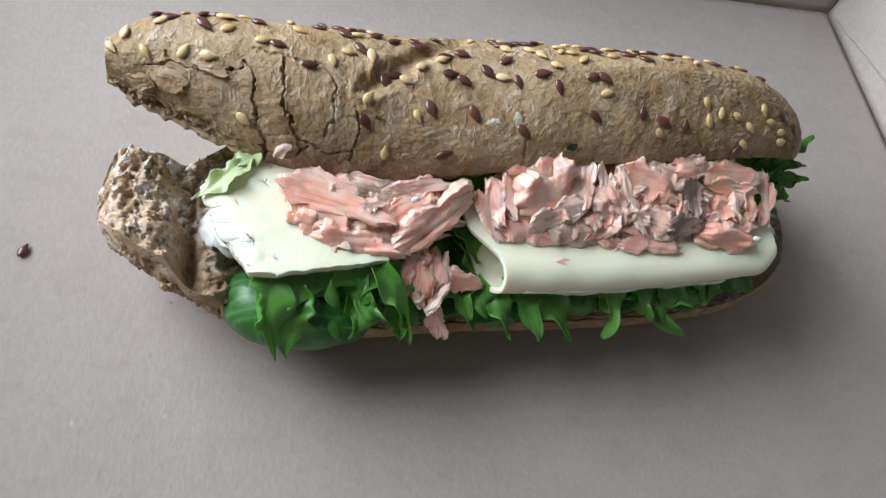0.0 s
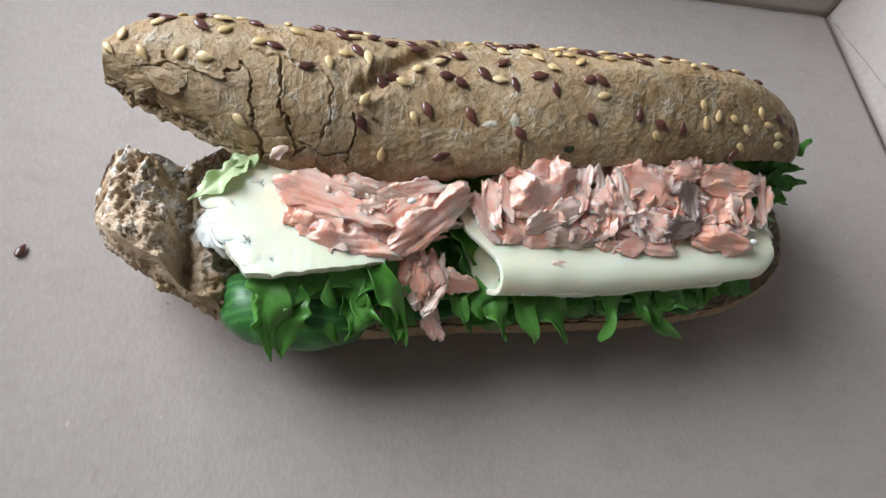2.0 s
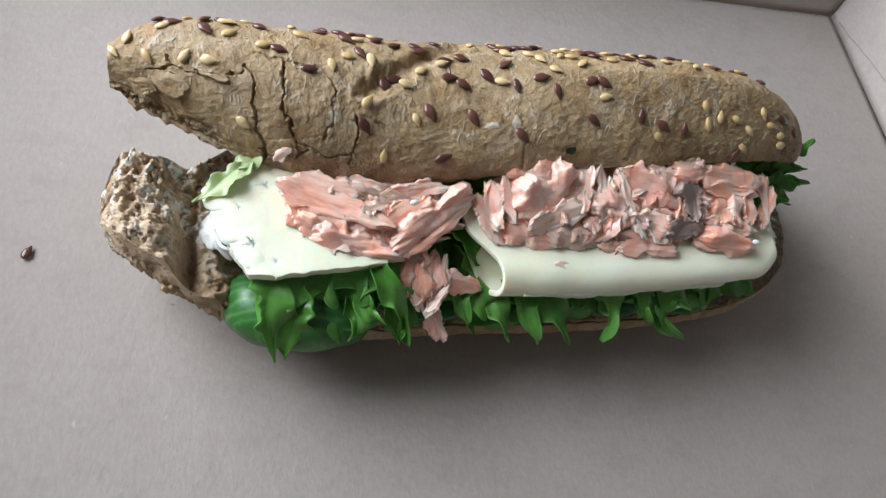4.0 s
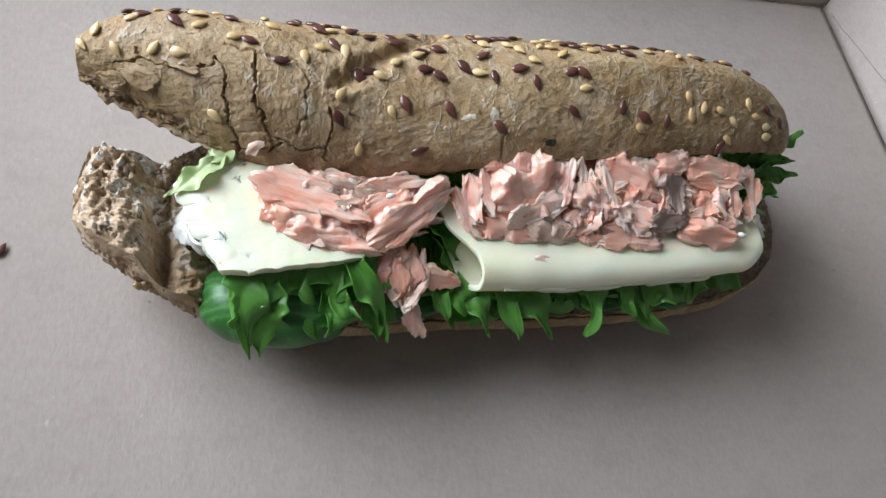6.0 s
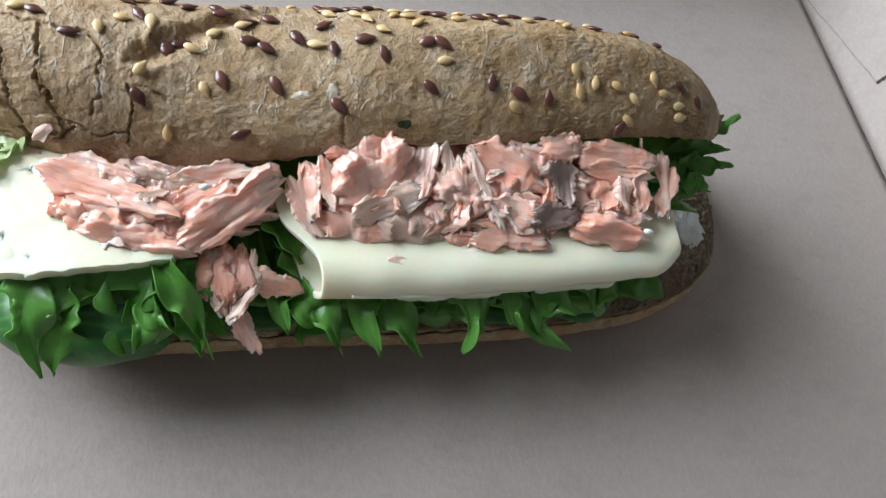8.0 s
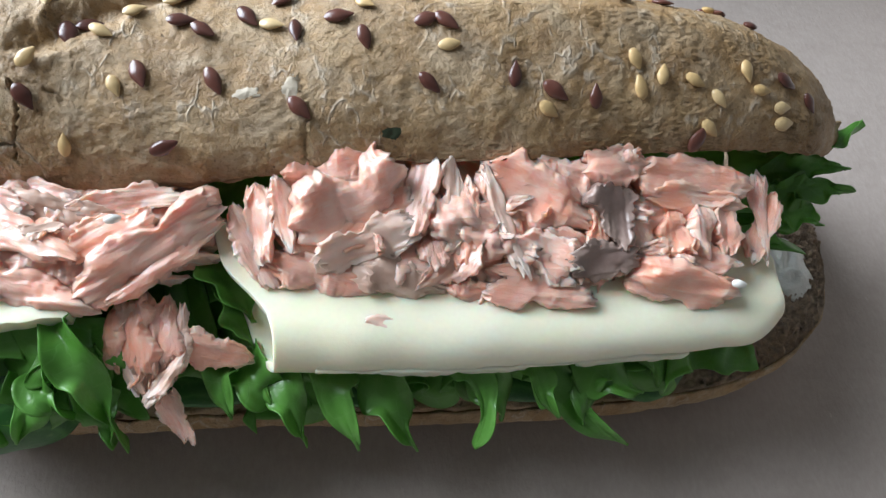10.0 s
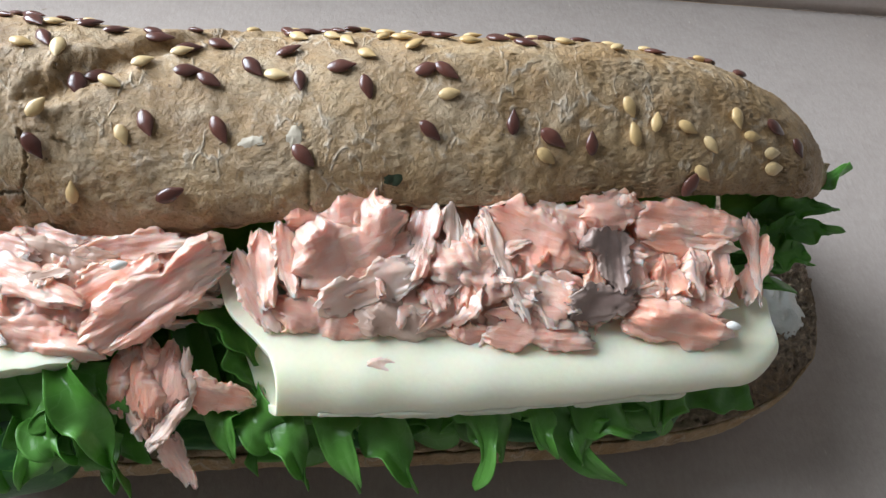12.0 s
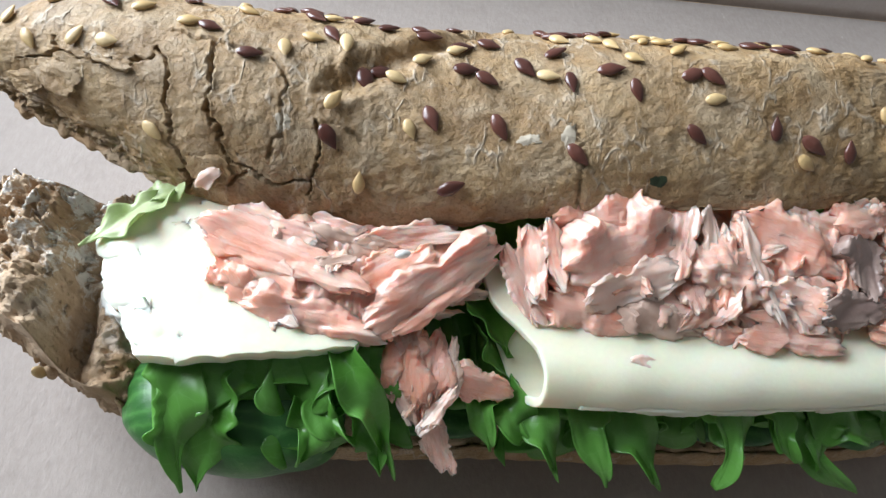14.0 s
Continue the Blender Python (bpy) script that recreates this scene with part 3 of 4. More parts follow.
        return p + n * (0.55 - 0.7 * u**3 * max(0, math.sin(a)) + 0.8 * u**2 * max(0, -math.sin(a)) + 0.25 * nz(u * 3, v * 5, 0, 1.0, seed))
    return thicken(grid(12, 48, at, wrap_v=True), 0.45)


for k, (cx, cth, rx, ry) in enumerate([(-95.5, 40, 4.4, 4.0), (-102, 27, 2.8, 3.2), (-70, 23, 3.4, 3.2), (-86, 60, 4.2, 1.5)]):
    part("crust_flake", scale_at(cx, cth, rx, ry, 20 + k), CRUST, top_bun)


# seeds: (length, angle over the crust, turn)
SESAME_LEFT = [(-105.5, 94, 63), (-108.5, 78, -56), (-101, 63, -58), (-92.5, 69, 54), (-87, 69, 6), (-97.5, 103, 27), (-82.5, 99, 38), (-74.5, 94, 17), (-65.5, 110, -27), (-67, 128, 83),
               (-79, 32, -22), (-58.5, 85, -84), (-54, 94, -8), (-48.5, 93, -88), (-50, 64, 53), (-37.3, 56.1, -67), (-45.2, 28.7, 88), (-39.9, 79.6, -22), (-35.4, 91.1, 27), (-51, 113, -1),
               (-29.4, 98.3, 19)]
LINSEED_LEFT = [(-98.5, 120, 50), (-88, 99, -48), (-71, 92, -14), (-64, 80, 5), (-44.9, 78.0, -73), (-33.8, 62.1, -69), (-50.5, 48, -55), (-29.9, 28.6, 21), (-54, 112, -48), (-51, 98, -60),
                (-45.6, 116.5, 35), (-34.0, 111.9, 1), (-41.9, 85.6, 18), (-27.9, 87.1, 5), (-59, 128, -78), (-95.5, 110, 3), (-55, 120, -30)]
SESAME_RIGHT = [(-13.6, 84.1, -19), (15.2, 61.7, 6), (-18.5, 129, 62), (-10.2, 115.5, -38), (-1.7, 107.0, -60), (1.5, 92.3, -37), (0.8, 130.5, -14), (-4.3, 113.0, -37), (5.1, 121.6, -20), (7.7, 112.0, -15),
                (9.7, 101.6, 39), (21.5, 128.6, -25), (19.7, 110.9, 3), (29.3, 127.9, 1), (33.1, 128.0, 3), (37.5, 114.8, -14), (48.2, 126.8, -2), (55.7, 127.0, 9), (47.3, 57.6, -63), (48.4, 45.1, 107)]
SESAME_END = [(52.3, 51.6, 80), (58.5, 50.0, -25), (63.3, 41.7, -49), (62.1, 24.4, -42), (69.2, 59.7, -76), (72.3, 50.2, 2), (77.0, 42.3, 12), (77.8, 31.4, 11), (32.1, 34.6, -37)]
LINSEED_RIGHT = [(-24.4, 82.1, -32), (-28.4, 101.3, 14), (-23.4, 105.3, -22), (-22.3, 58.7, -64), (-11.7, 101.8, 29), (-9.7, 78.1, -83), (-2.7, 81.4, -5), (1.4, 67.4, -75), (11.7, 75.0, 11), (14.8, 73.0, -39),
                 (12.0, 46.3, -45), (26.2, 49.3, 87), (33.2, 42.3, -36), (40.3, 40.3, 94), (60.2, 16.8, 64), (-8.9, 41.8, -51), (15.1, 115.7, -37), (16.5, 128.8, 3), (25.1, 116.2, -35), (29.4, 107.3, -39)]
LINSEED_END = [(35.6, 127.9, 5), (42.0, 127.5, 3), (68.4, 125.0, -103), (75.2, 122.9, -124), (-12.5, 128, -74), (-10.7, 121.0, -16), (-8.4, 123.3, 4), (-5.0, 129.7, -32), (78.2, 61.6, -14), (84.1, 53.4, -50),
               (-17.5, 89.6, -52)]


def seed_mesh(name, length, width, thick, point, mat, seed):
    def at(u, v):
        t = 2 * u - 1
        w = math.sqrt(max(1 - t * t, 0.0))
        w *= 1 - point * smooth(-0.2, 1.0, t)
        a = 2 * math.pi * v
        r = 1 + 0.06 * nz(t * 2, math.cos(a), math.sin(a), 1.0, seed)
        return (t * length / 2, width / 2 * w * math.cos(a) * r, thick / 2 * w * math.sin(a) * r)
    return to_mesh(name, grid(13, 12, at, wrap_v=True, caps=True), mat)


SESAME_MESH = [seed_mesh("sesame_seed", 3.9, 2.25, 1.15, p, SESAME, s) for p, s in ((0.5, 1), (0.35, 2), (0.6, 3))]
FLAX_MESH = [seed_mesh("linseed", 4.6, 2.5, 1.15, p, FLAX, s) for p, s in ((0.55, 4), (0.45, 5), (0.65, 6))]


def place_seed(name, meshes, x, th, turn, size=1.0, proud=0.5):
    p, du, dv, n = bun_frame(x, th)
    a = radians(turn)
    along = du * math.cos(a) + dv * math.sin(a)
    along = (along - n * along.dot(n)).normalized()
    p = p + n * (crust_off(x, th) + proud)
    m = Matrix((along, n.cross(along), n)).transposed().to_4x4()
    k = rng.uniform(0.9, 1.12) * size
    ob = part(name, rng.choice(meshes), None, top_bun)
    ob.matrix_basis = Matrix.Translation(p * MM) @ m @ pose(0, 0, 0, rng.uniform(-8, 8), rng.uniform(-6, 6), 0) @ Matrix.Diagonal((k, k * rng.uniform(0.9, 1.08), k, 1))


for rows, name, meshes in ((SESAME_LEFT, "sesame_seed", SESAME_MESH), (SESAME_RIGHT, "sesame_seed", SESAME_MESH), (LINSEED_LEFT, "linseed", FLAX_MESH), (LINSEED_RIGHT, "linseed", FLAX_MESH),
                           (SESAME_END, "sesame_seed", SESAME_MESH), (LINSEED_END, "linseed", FLAX_MESH)):
    for x, th, turn in rows:
        place_seed(name, meshes, x, th, turn, 1.05)
# the crown behind, thickly seeded
for k in range(60):
    x, th = rng.uniform(-95, 80), rng.uniform(112, 150)
    flaxen = rng.random() < 0.55
    place_seed("linseed" if flaxen else "sesame_seed", FLAX_MESH if flaxen else SESAME_MESH, x, th, rng.uniform(-60, 60), 0.95)

for name, mat, label, (cx, cth, rx, ry) in (("herb_fleck", HERB, "dark green herb fleck", (5.9, 24, 2.0, 1.8)), ("husk", HUSK, "pale empty seed husk", (-10.5, 51.6, 1.5, 3.0)), ("husk", HUSK, "pale empty seed husk", (-17.3, 52.7, 2.3, 1.3)),
                                         ("husk", HUSK, "pale empty seed husk", (-58, 52, 1.5, 2.0))):
    def fleck(u, v, cx=cx, cth=cth, rx=rx, ry=ry):
        a = 2 * math.pi * v
        r = u * (1 + 0.5 * nz(math.cos(a), math.sin(a), cx, 1.4, 77))
        x, th = cx + rx * r * math.cos(a), cth + ry / K * r * math.sin(a)
        p, du, dv, n = bun_frame(x, max(th, 0.5))
        return p + n * (crust_off(x, th) + 0.14 - 0.2 * u**2)
    part(name, thicken(grid(8, 26, fleck, wrap_v=True), 0.2), mat, top_bun, label)

# bottom half
BX = (-119, -114, -106, -98, -93, -86, -76, -55, -20, 20, 60, 85, 100, 108, 114)
B_FRONT = (-6, -14, -20, -24, -28, -32, -38, -41, -40.5, -41, -39.5, -35, -27, -18, -2)
B_BACK = (2, 8, 9, 9, 10, 14, 22, 34, 38, 38, 38, 36, 32, 26, 8)
B_RIM = (12, 23, 25, 23, 17, 17, 15, 14, 13, 13, 14, 15, 15.5, 15, 11)


def raised(x, y, z):
    """The bitten end of the bottom half curves up off the cardboard, slid towards the camera to fit its view."""
    k = 14 * smooth(-70, -92, x)
    return x - 0.0053 * k * (x + 88) + 3 * smooth(-92, -116, x), y - 0.0053 * k * (y + 118), z + k


def bottom_at(u, v):
    x = -119 + 233 * u
    yf, yb, zr = (keyed(x, BX, k) for k in (B_FRONT, B_BACK, B_RIM))
    torn_here = smooth(-74, -84, x)
    mid, a = (yf + yb) / 2, (yb - yf) / 2
    if v < 0.62:  # upper face, from front to back
        s = v / 0.62
        y = yf + 1.0 + (yb - yf - 2) * s
        e = min(s, 1 - s)
        z = zr + 1.2 * smooth(0, 0.08, e) * (1 - torn_here)
        z += (0.8 + 2.4 * torn_here) * nz(x, y, 0, 0.16, 31) + (0.5 + 1.2 * torn_here) * nz(x, y, 0, 0.42, 32) + 1.2 * torn_here * smooth(-8, 2, y) * abs(nz(x, y, 0, 0.9, 33)) + 0.5 * torn_here * nz(x, y, 0, 1.7, 38)
        z += smooth(55, 75, x) * (0.9 * nz(x, y, 0, 0.8, 40) + 0.8 * nz(x, y, 0, 1.9, 41))
        z -= torn_here * (8 * math.exp(-(((x + 92.5) / 2.6) ** 2 + ((y + 19) / 12) ** 2)) + 2.2 * smooth(0.12, 0.45, nz(x, y, 0, 0.5, 43)) * smooth(-14, -4, y) + 0.9 * smooth(0.1, 0.4, nz(x, y, 0, 1.1, 44)))
        return raised(x, y, max(z, 3))
    s = (v - 0.62) / 0.38
    if s < 0.3:
        t = s / 0.3
        y, z = yb - 1 + 2.5 * math.sin(math.pi * t) - 5 * t * t, zr * (1 - t)
    elif s < 0.6:
        t = (s - 0.3) / 0.3
        y, z = yb - 6 + (yf + 6 - yb + 6) * t, 0.0
    else:
        t = (s - 0.6) / 0.4
        y, z = yf + 1 + 5 * (1 - t) ** 2 - 1.6 * math.sin(math.pi * t), zr * t
        r = (0.7 + 2.2 * torn_here) * nz(x, z, 2, 0.22, 34) + (0.3 + 1.5 * torn_here) * nz(x, z, 2, 0.6, 35) + 0.8 * torn_here * nz(x, z, 2, 1.5, 39)
        y += r * math.sin(math.pi * min(t + 0.15, 1))
    return raised(x, y, max(z, 0.05))


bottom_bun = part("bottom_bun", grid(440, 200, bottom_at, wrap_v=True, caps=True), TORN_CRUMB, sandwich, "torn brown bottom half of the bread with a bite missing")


def rim_at(u, v):
    """The crust skin round the front of the bottom half."""
    x = -84 + 196 * u
    yf, zr = keyed(x, BX, B_FRONT), keyed(x, BX, B_RIM)
    t = v
    y = yf + 0.4 + 5 * (1 - t) ** 2 - 1.6 * math.sin(math.pi * t)
    return raised(x, y - 0.15 - 0.35 * nz(x, t * 8, 0, 0.4, 36), 0.1 + (zr - 0.2 + 1.0 * nz(x, 0, 0, 0.35, 37)) * t)


part("bottom_crust", thicken(grid(260, 16, rim_at), 0.6), CRUST, bottom_bun, "thin brown bottom crust")


def patch(cx, cy, rx, ry, z, seed, lump=0.8):
    """A smeared blob with an uneven outline; z: a function of place."""
    def at(u, v):
        a = 2 * math.pi * v
        r = u * (1 + 0.45 * nz(math.cos(a), math.sin(a), 0, 1.3, seed) + 0.2 * nz(math.cos(a), math.sin(a), 0, 4, seed))
        x, y = cx + rx * r * math.cos(a), cy + ry * r * math.sin(a)
        return x, y, z(x, y) + lump * (1 - u**3) * (0.7 + 1.2 * nz(x, y, 0, 0.45, seed)) - 1.2 * u**4
    return thicken(grid(16, 40, at, wrap_v=True), 0.5)


def rim_z(x, y):
    return keyed(x, BX, B_RIM) + 1.6


part("spread", patch(98, -8, 8, 9, lambda x, y: rim_z(x, y) + 0.3, 42, 0.9), SPREAD, sandwich, "white creamy spread")
part("spread", patch(-86, -19, 3.6, 5.5, lambda x, y: 34.5 + 0.5 * (x + 83), 46), SPREAD, sandwich, "white creamy spread")


# cheese
C_X = (-19, 4, 20, 34, 50, 65, 75, 79)
C_FRONT = (-38.2, -38.7, -38.5, -37.8, -36.7, -35.4, -33.6, -30.0)


def cheese_fold(u, v):
    """The folded slice: v runs from the back edge over the fold and under it."""
    x = -17.5 + 95.5 * u
    front = keyed(x, C_X, C_FRONT)
    zt = keyed(x, (-19, 5, 35, 60, 81), (40.6, 40.4, 40.2, 40.6, 40.4))
    drop = keyed(x, (-19, 0, 30, 81), (9.4, 8.0, 6.6, 5.0))
    if v < 0.5:
        t = v / 0.5
        y, z = -16 + (front + 6 + 16) * t, zt + 2.0 * (1 - t) - 0.5 * math.sin(math.pi * t)
    elif v < 0.84:
        a = math.pi * (v - 0.5) / 0.34
        y, z = front + 6 - 6 * math.sin(a) ** 0.9, zt - drop / 2 * (1 - math.cos(a))
    else:
        t = (v - 0.84) / 0.16
        y, z = front + 6 + 11 * t, zt - drop + 4.6 * t
    lean = keyed(v, (0, 0.25, 0.42, 0.55, 0.68, 0.84, 1.0), (-6, -3.5, 1.5, 4.6, 4.6, 0.2, -3.5)) * smooth(0.3, 0, u)
    lean -= 7 * smooth(0.85, 1.0, u) * smooth(0.3, 0.0, v) + 3 * smooth(0.9, 1.0, u) * smooth(0.55, 0.8, v)
    return x + lean + 0.4 * nz(y, z, 0, 0.2, 51), y + 0.35 * nz(x, v * 20, 0, 0.12, 52), z + 0.45 * nz(x, v * 20, 1, 0.08, 53)


cheese = part("cheese_slice", thicken(grid(130, 80, cheese_fold), -1.7), CHEESE, sandwich, "pale yellow cheese slice folded over")
b = cheese.modifiers.new("round", "BEVEL")
b.width, b.segments, b.limit_method, b.angle_limit = 0.0005, 2, "ANGLE", radians(50)


def torn_lip(u, v):
    x = -6 + 66 * u
    front = keyed(x, C_X, C_FRONT)
    edge = 0.8 * nz(x, 0, 0, 0.4, 54) + 0.5 * nz(x, 0, 0, 1.0, 50) + 2.6 * smooth(-0.05, 0.05, nz(x, 0, 0, 0.085, 57) + 0.1 * nz(x, 1, 0, 0.5, 58))
    return x, front - 2.0 + 0.8 * v * v + 0.15 * nz(x, v * 3, 0, 0.5, 55), 36.8 + 0.9 * nz(x, 3, 0, 0.25, 56) - (4.4 - edge) * v


part("broken_edge", thicken(grid(150, 8, torn_lip), 0.8), CHEESE, cheese, "chipped cheese edge")


def cheese_flat(u, v):
    """The bitten slice: u to the side, v from the front to the back."""
    left = keyed(v, (0, 0.25, 0.55, 0.8, 1), (-79, -83, -88, -83, -78))
    left += 3.0 * nz(v * 30, 0, 0, 0.22, 57) + 1.2 * nz(v * 30, 0, 0, 0.6, 58) + 0.7 * abs(nz(v * 30, 0, 0, 1.3, 61))
    right = keyed(v, (0, 0.2, 1), (-44, -42.5, -30))
    x = left + (right - left) * u
    front = keyed(x, (-88, -78, -60, -44), (-33, -35.5, -34.5, -32.5)) + 0.4 * nz(x, 0, 0, 0.4, 59)
    y = front + 34 * v
    z = 38.6 + 2.5 * v + 0.5 * nz(x, y, 0, 0.07, 60) + 0.6 * smooth(0.3, 0, u) * nz(x, y, 0, 0.25, 62) + 0.07 * nz(x, y, 0, 0.5, 63) - 2.0 * smooth(0.12, 0, u) * smooth(0.0, 0.3, v)
    z -= 1.3 * smooth(0.3, 0.6, nz(x, y, 0, 0.26, 64)) * smooth(0.35, 0.12, u)
    return x, y, z


flat = part("cheese_slice", thicken(grid(130, 90, cheese_flat), -3.2), CHEESE, sandwich, "pale cheese slice bitten at one end")
b = flat.modifiers.new("round", "BEVEL")
b.width, b.segments, b.limit_method, b.angle_limit = 0.0004, 2, "ANGLE", radians(50)


# salmon
def flake(length, width, thick, bend, cup, ragged, seed, nu=26, nv=26):
    """A shard of cooked fish: flat, layered along its length, splintered at the ends."""
    def at(u, v):
        a = 2 * math.pi * v
        c, s = math.cos(a), math.sin(a)
        w = smooth(-0.12, 0.22, u) * (1 - 0.55 * smooth(0.55, 1.05, u)) * (1 + 0.5 * nz(u * 2.3, (1 if c > 0 else -1) * 2.0, 0, 1.0, seed) + 0.16 * nz(u * 9, c * 2, 0, 1.0, seed + 7))
        y = width / 2 * w * math.copysign(abs(c) ** 0.7, c)
        x = length * (u - 0.5)
        end = smooth(0.35, 1, u)
        x += end * length * ragged * (1.3 * nz(y * 0.8, s * 0.6, 0, 1.0, seed + 1) + 1.1 * nz(y * 2.4, s, 0, 1.0, seed + 2))
        x -= smooth(0.4, 0, u) * length * ragged * (nz(y * 1.1, s * 0.6, 3, 1.0, seed + 3) + 0.7 * nz(y * 2.6, s, 3, 1.0, seed + 6))
        z = 0.54 * thick * math.copysign(abs(s) ** 0.8, s) * (1.05 - 0.72 * end)
        z += 1.25 * bend * ((2 * u - 1) ** 2 - 0.4) + 1.3 * cup * (c * c - 0.4) * w + 0.9 * nz(x * 0.3, y * 0.6, 0, 1.0, seed + 4)
        z += 0.09 * math.sin(y * 3.2 + 3 * nz(x * 0.15, y * 0.6, 0, 1.0, seed + 5)) * (1 if s > 0 else 0.4) + 0.12 * nz(x * 0.5, y * 4, s, 1.0, seed + 8)
        return x, y, z
    return grid(nu, nv, at, wrap_v=True, caps=True)


FLAKES = [to_mesh("flake", flake(l, w, t, bend, cup, rag, 60 + 9 * k), SALMON) for k, (l, w, t, bend, cup, rag) in enumerate([
    (14, 9, 2.4, 1.2, 0.8, 0.14), (11, 8, 2.2, -1.0, 0.6, 0.18), (18, 8, 2.6, 1.8, 1.0, 0.12), (9, 6, 1.8, 0.6, 0.8, 0.24), (13, 10.5, 3.0, -1.2, -0.6, 0.12),
    (9, 4, 1.4, 0.8, 0.4, 0.3), (20, 8, 2.2, -1.8, 1.0, 0.12), (11, 9, 2.0, 0.5, -1.0, 0.18), (8, 3, 1.1, 0.7, 0.3, 0.34), (13, 5, 1.5, 1.6, 0.7, 0.24)])]


def lay(owner, me, p, along, normal, size=1.0):
    along, normal = Vector(along).normalized(), Vector(normal)
    normal = (normal - along * normal.dot(along)).normalized()
    m = Matrix((along, normal.cross(along), normal)).transposed().to_4x4()
    ob = part("flake", me, None, owner)
    ob.matrix_basis = Matrix.Translation(Vector(p) * MM) @ m @ Matrix.Diagonal((size, size, size, 1))
    return ob


def mound(label, centre, radii, count, size, lean, seed):
    """A heap of flakes over a hidden core."""
    own = random.Random(seed)
    c, r = Vector(centre), Vector(radii)

    def core(u, v):
        a, b = math.pi * (u - 0.5), 2 * math.pi * v
        d = Vector((math.sin(a), math.cos(a) * math.cos(b), math.cos(a) * math.sin(b)))
        k = 0.84 + 0.3 * nz(d.x * 6, d.y * 2, d.z * 2, 1.0, seed) + 0.22 * abs(nz(d.x * 13, d.y * 4, d.z * 4, 1.0, seed)) + 0.1 * nz(d.x * 40, d.y * 12, d.z * 12, 1.0, seed)
        return c + Vector((d.x * r.x * min(k, 0.95), d.y * r.y * k, d.z * r.z * k))
    heap = part("salmon", grid(170, 90, core, wrap_v=True), SALMON, sandwich, label)
    for k in range(count):
        sx = own.uniform(-0.96, 0.96)
        b = radians(own.uniform(72, 212))
        q = math.sqrt(1 - sx * sx * 0.8)
        d = Vector((sx, q * math.cos(b), q * math.sin(b)))
        n = Vector((d.x / r.x * 20, d.y / r.y * 14, d.z / r.z * 12)).normalized()
        n = (n + 0.34 * Vector((own.gauss(0, 1), own.gauss(0, 1), own.gauss(0, 1)))).normalized()
        along = Vector((lean[0] + own.gauss(0, 0.7), lean[1] + own.gauss(0, 0.7), lean[2] + own.gauss(0, 0.5)))
        lay(heap, own.choices(FLAKES, (3, 3, 2, 2, 3, 1, 2, 3, 0.7, 1.5))[0], c + Vector((d.x * r.x, d.y * r.y, d.z * r.z)) * own.uniform(0.78, 0.9), along, n, own.uniform(0.6, 1.0) * size)
    return heap


heap_right = mound("thick heap of flaked pink cooked salmon", (28, -14.5, 41.5), (48, 14, 10.5), 64, 0.7, (0.5, -0.5, -0.1), 71)
heap_left = mound("flat heap of flaked pink cooked salmon", (-45, -15.5, 41), (25, 13, 6.2), 26, 0.7, (0.8, -0.3, 0), 72)
clump = mound("small fallen clump of pink salmon", (-32.5, -35, 31.5), (5.5, 6.5, 5), 3, 0.4, (-0.1, -0.9, -0.4), 73)


def chunk(length, width, thick, bend, fray, seed, nu=60, nv=60):
    """A block of cooked fish: layers with fibres along them, torn edges, frayed where it broke."""
    side, turn = 0.5 * nz(seed, 0, 0, 0.37, 5), 0.9 * nz(seed, 3, 0, 0.37, 6)
    fray = 0.03 + fray * 0.9

    def at(u, v):
        a = 2 * math.pi * v
        c, s = math.cos(a), math.sin(a)
        t = 2 * u - 1
        w = max(1 - abs(t) ** 4.5, 0.0) ** 0.6 * (1 + side * t)
        w *= 1 + 0.75 * nz(u * 2.6, 2.0 if c > 0 else -2.0, 0, 1.0, seed) + 0.3 * nz(u * 8, c * 1.5, 0, 1.0, seed + 7) + 0.16 * nz(u * 19, c * 2, 0, 1.0, seed + 9)
        y = width / 2 * w * math.copysign(abs(c) ** 0.7, c)
        fibre = 1.2 * nz(y * 0.45, s * 0.7, 0, 1.0, seed + 1) + 0.6 * nz(y * 1.6, s * 1.2, 0, 1.0, seed + 2) + 0.4 * nz(y * 5, s * 2, 0, 1.0, seed + 3)
        x = length * t / 2 + min(length * fray, 2.2) * fibre * (smooth(0.35, 1, t) * 1.6 - smooth(-0.35, -1, t) * 1.4)
        z = thick / 2 * math.copysign(abs(s) ** (0.6 if thick > 3 else 1.1), s) * (0.4 + 0.6 * min(w, 1)) * (1 + 0.7 * nz(u * 2, c, 0, 1.0, seed + 10))
        z += 0.04 * bend * length * (t * t - 0.4) + 0.09 * width * (c * c - 0.4) * min(w, 1) * (1 if bend > 0 else -1)
        z += 0.35 * nz(x * 0.2, y * 0.3, 0, 1.0, seed + 4) + 0.5 * abs(nz(x * 0.07, y * 0.7, s, 1.0, seed + 5)) - 0.2 * abs(nz(x * 0.2, y * 2.0, s, 1.0, seed + 6)) + 0.1 * nz(x * 0.5, y * 4.0, s, 1.0, seed + 8)
        k = turn * t
        return x, y * math.cos(k) - z * math.sin(k), y * math.sin(k) + z * math.cos(k)
    return grid(nu, nv, at, wrap_v=True, caps=True)


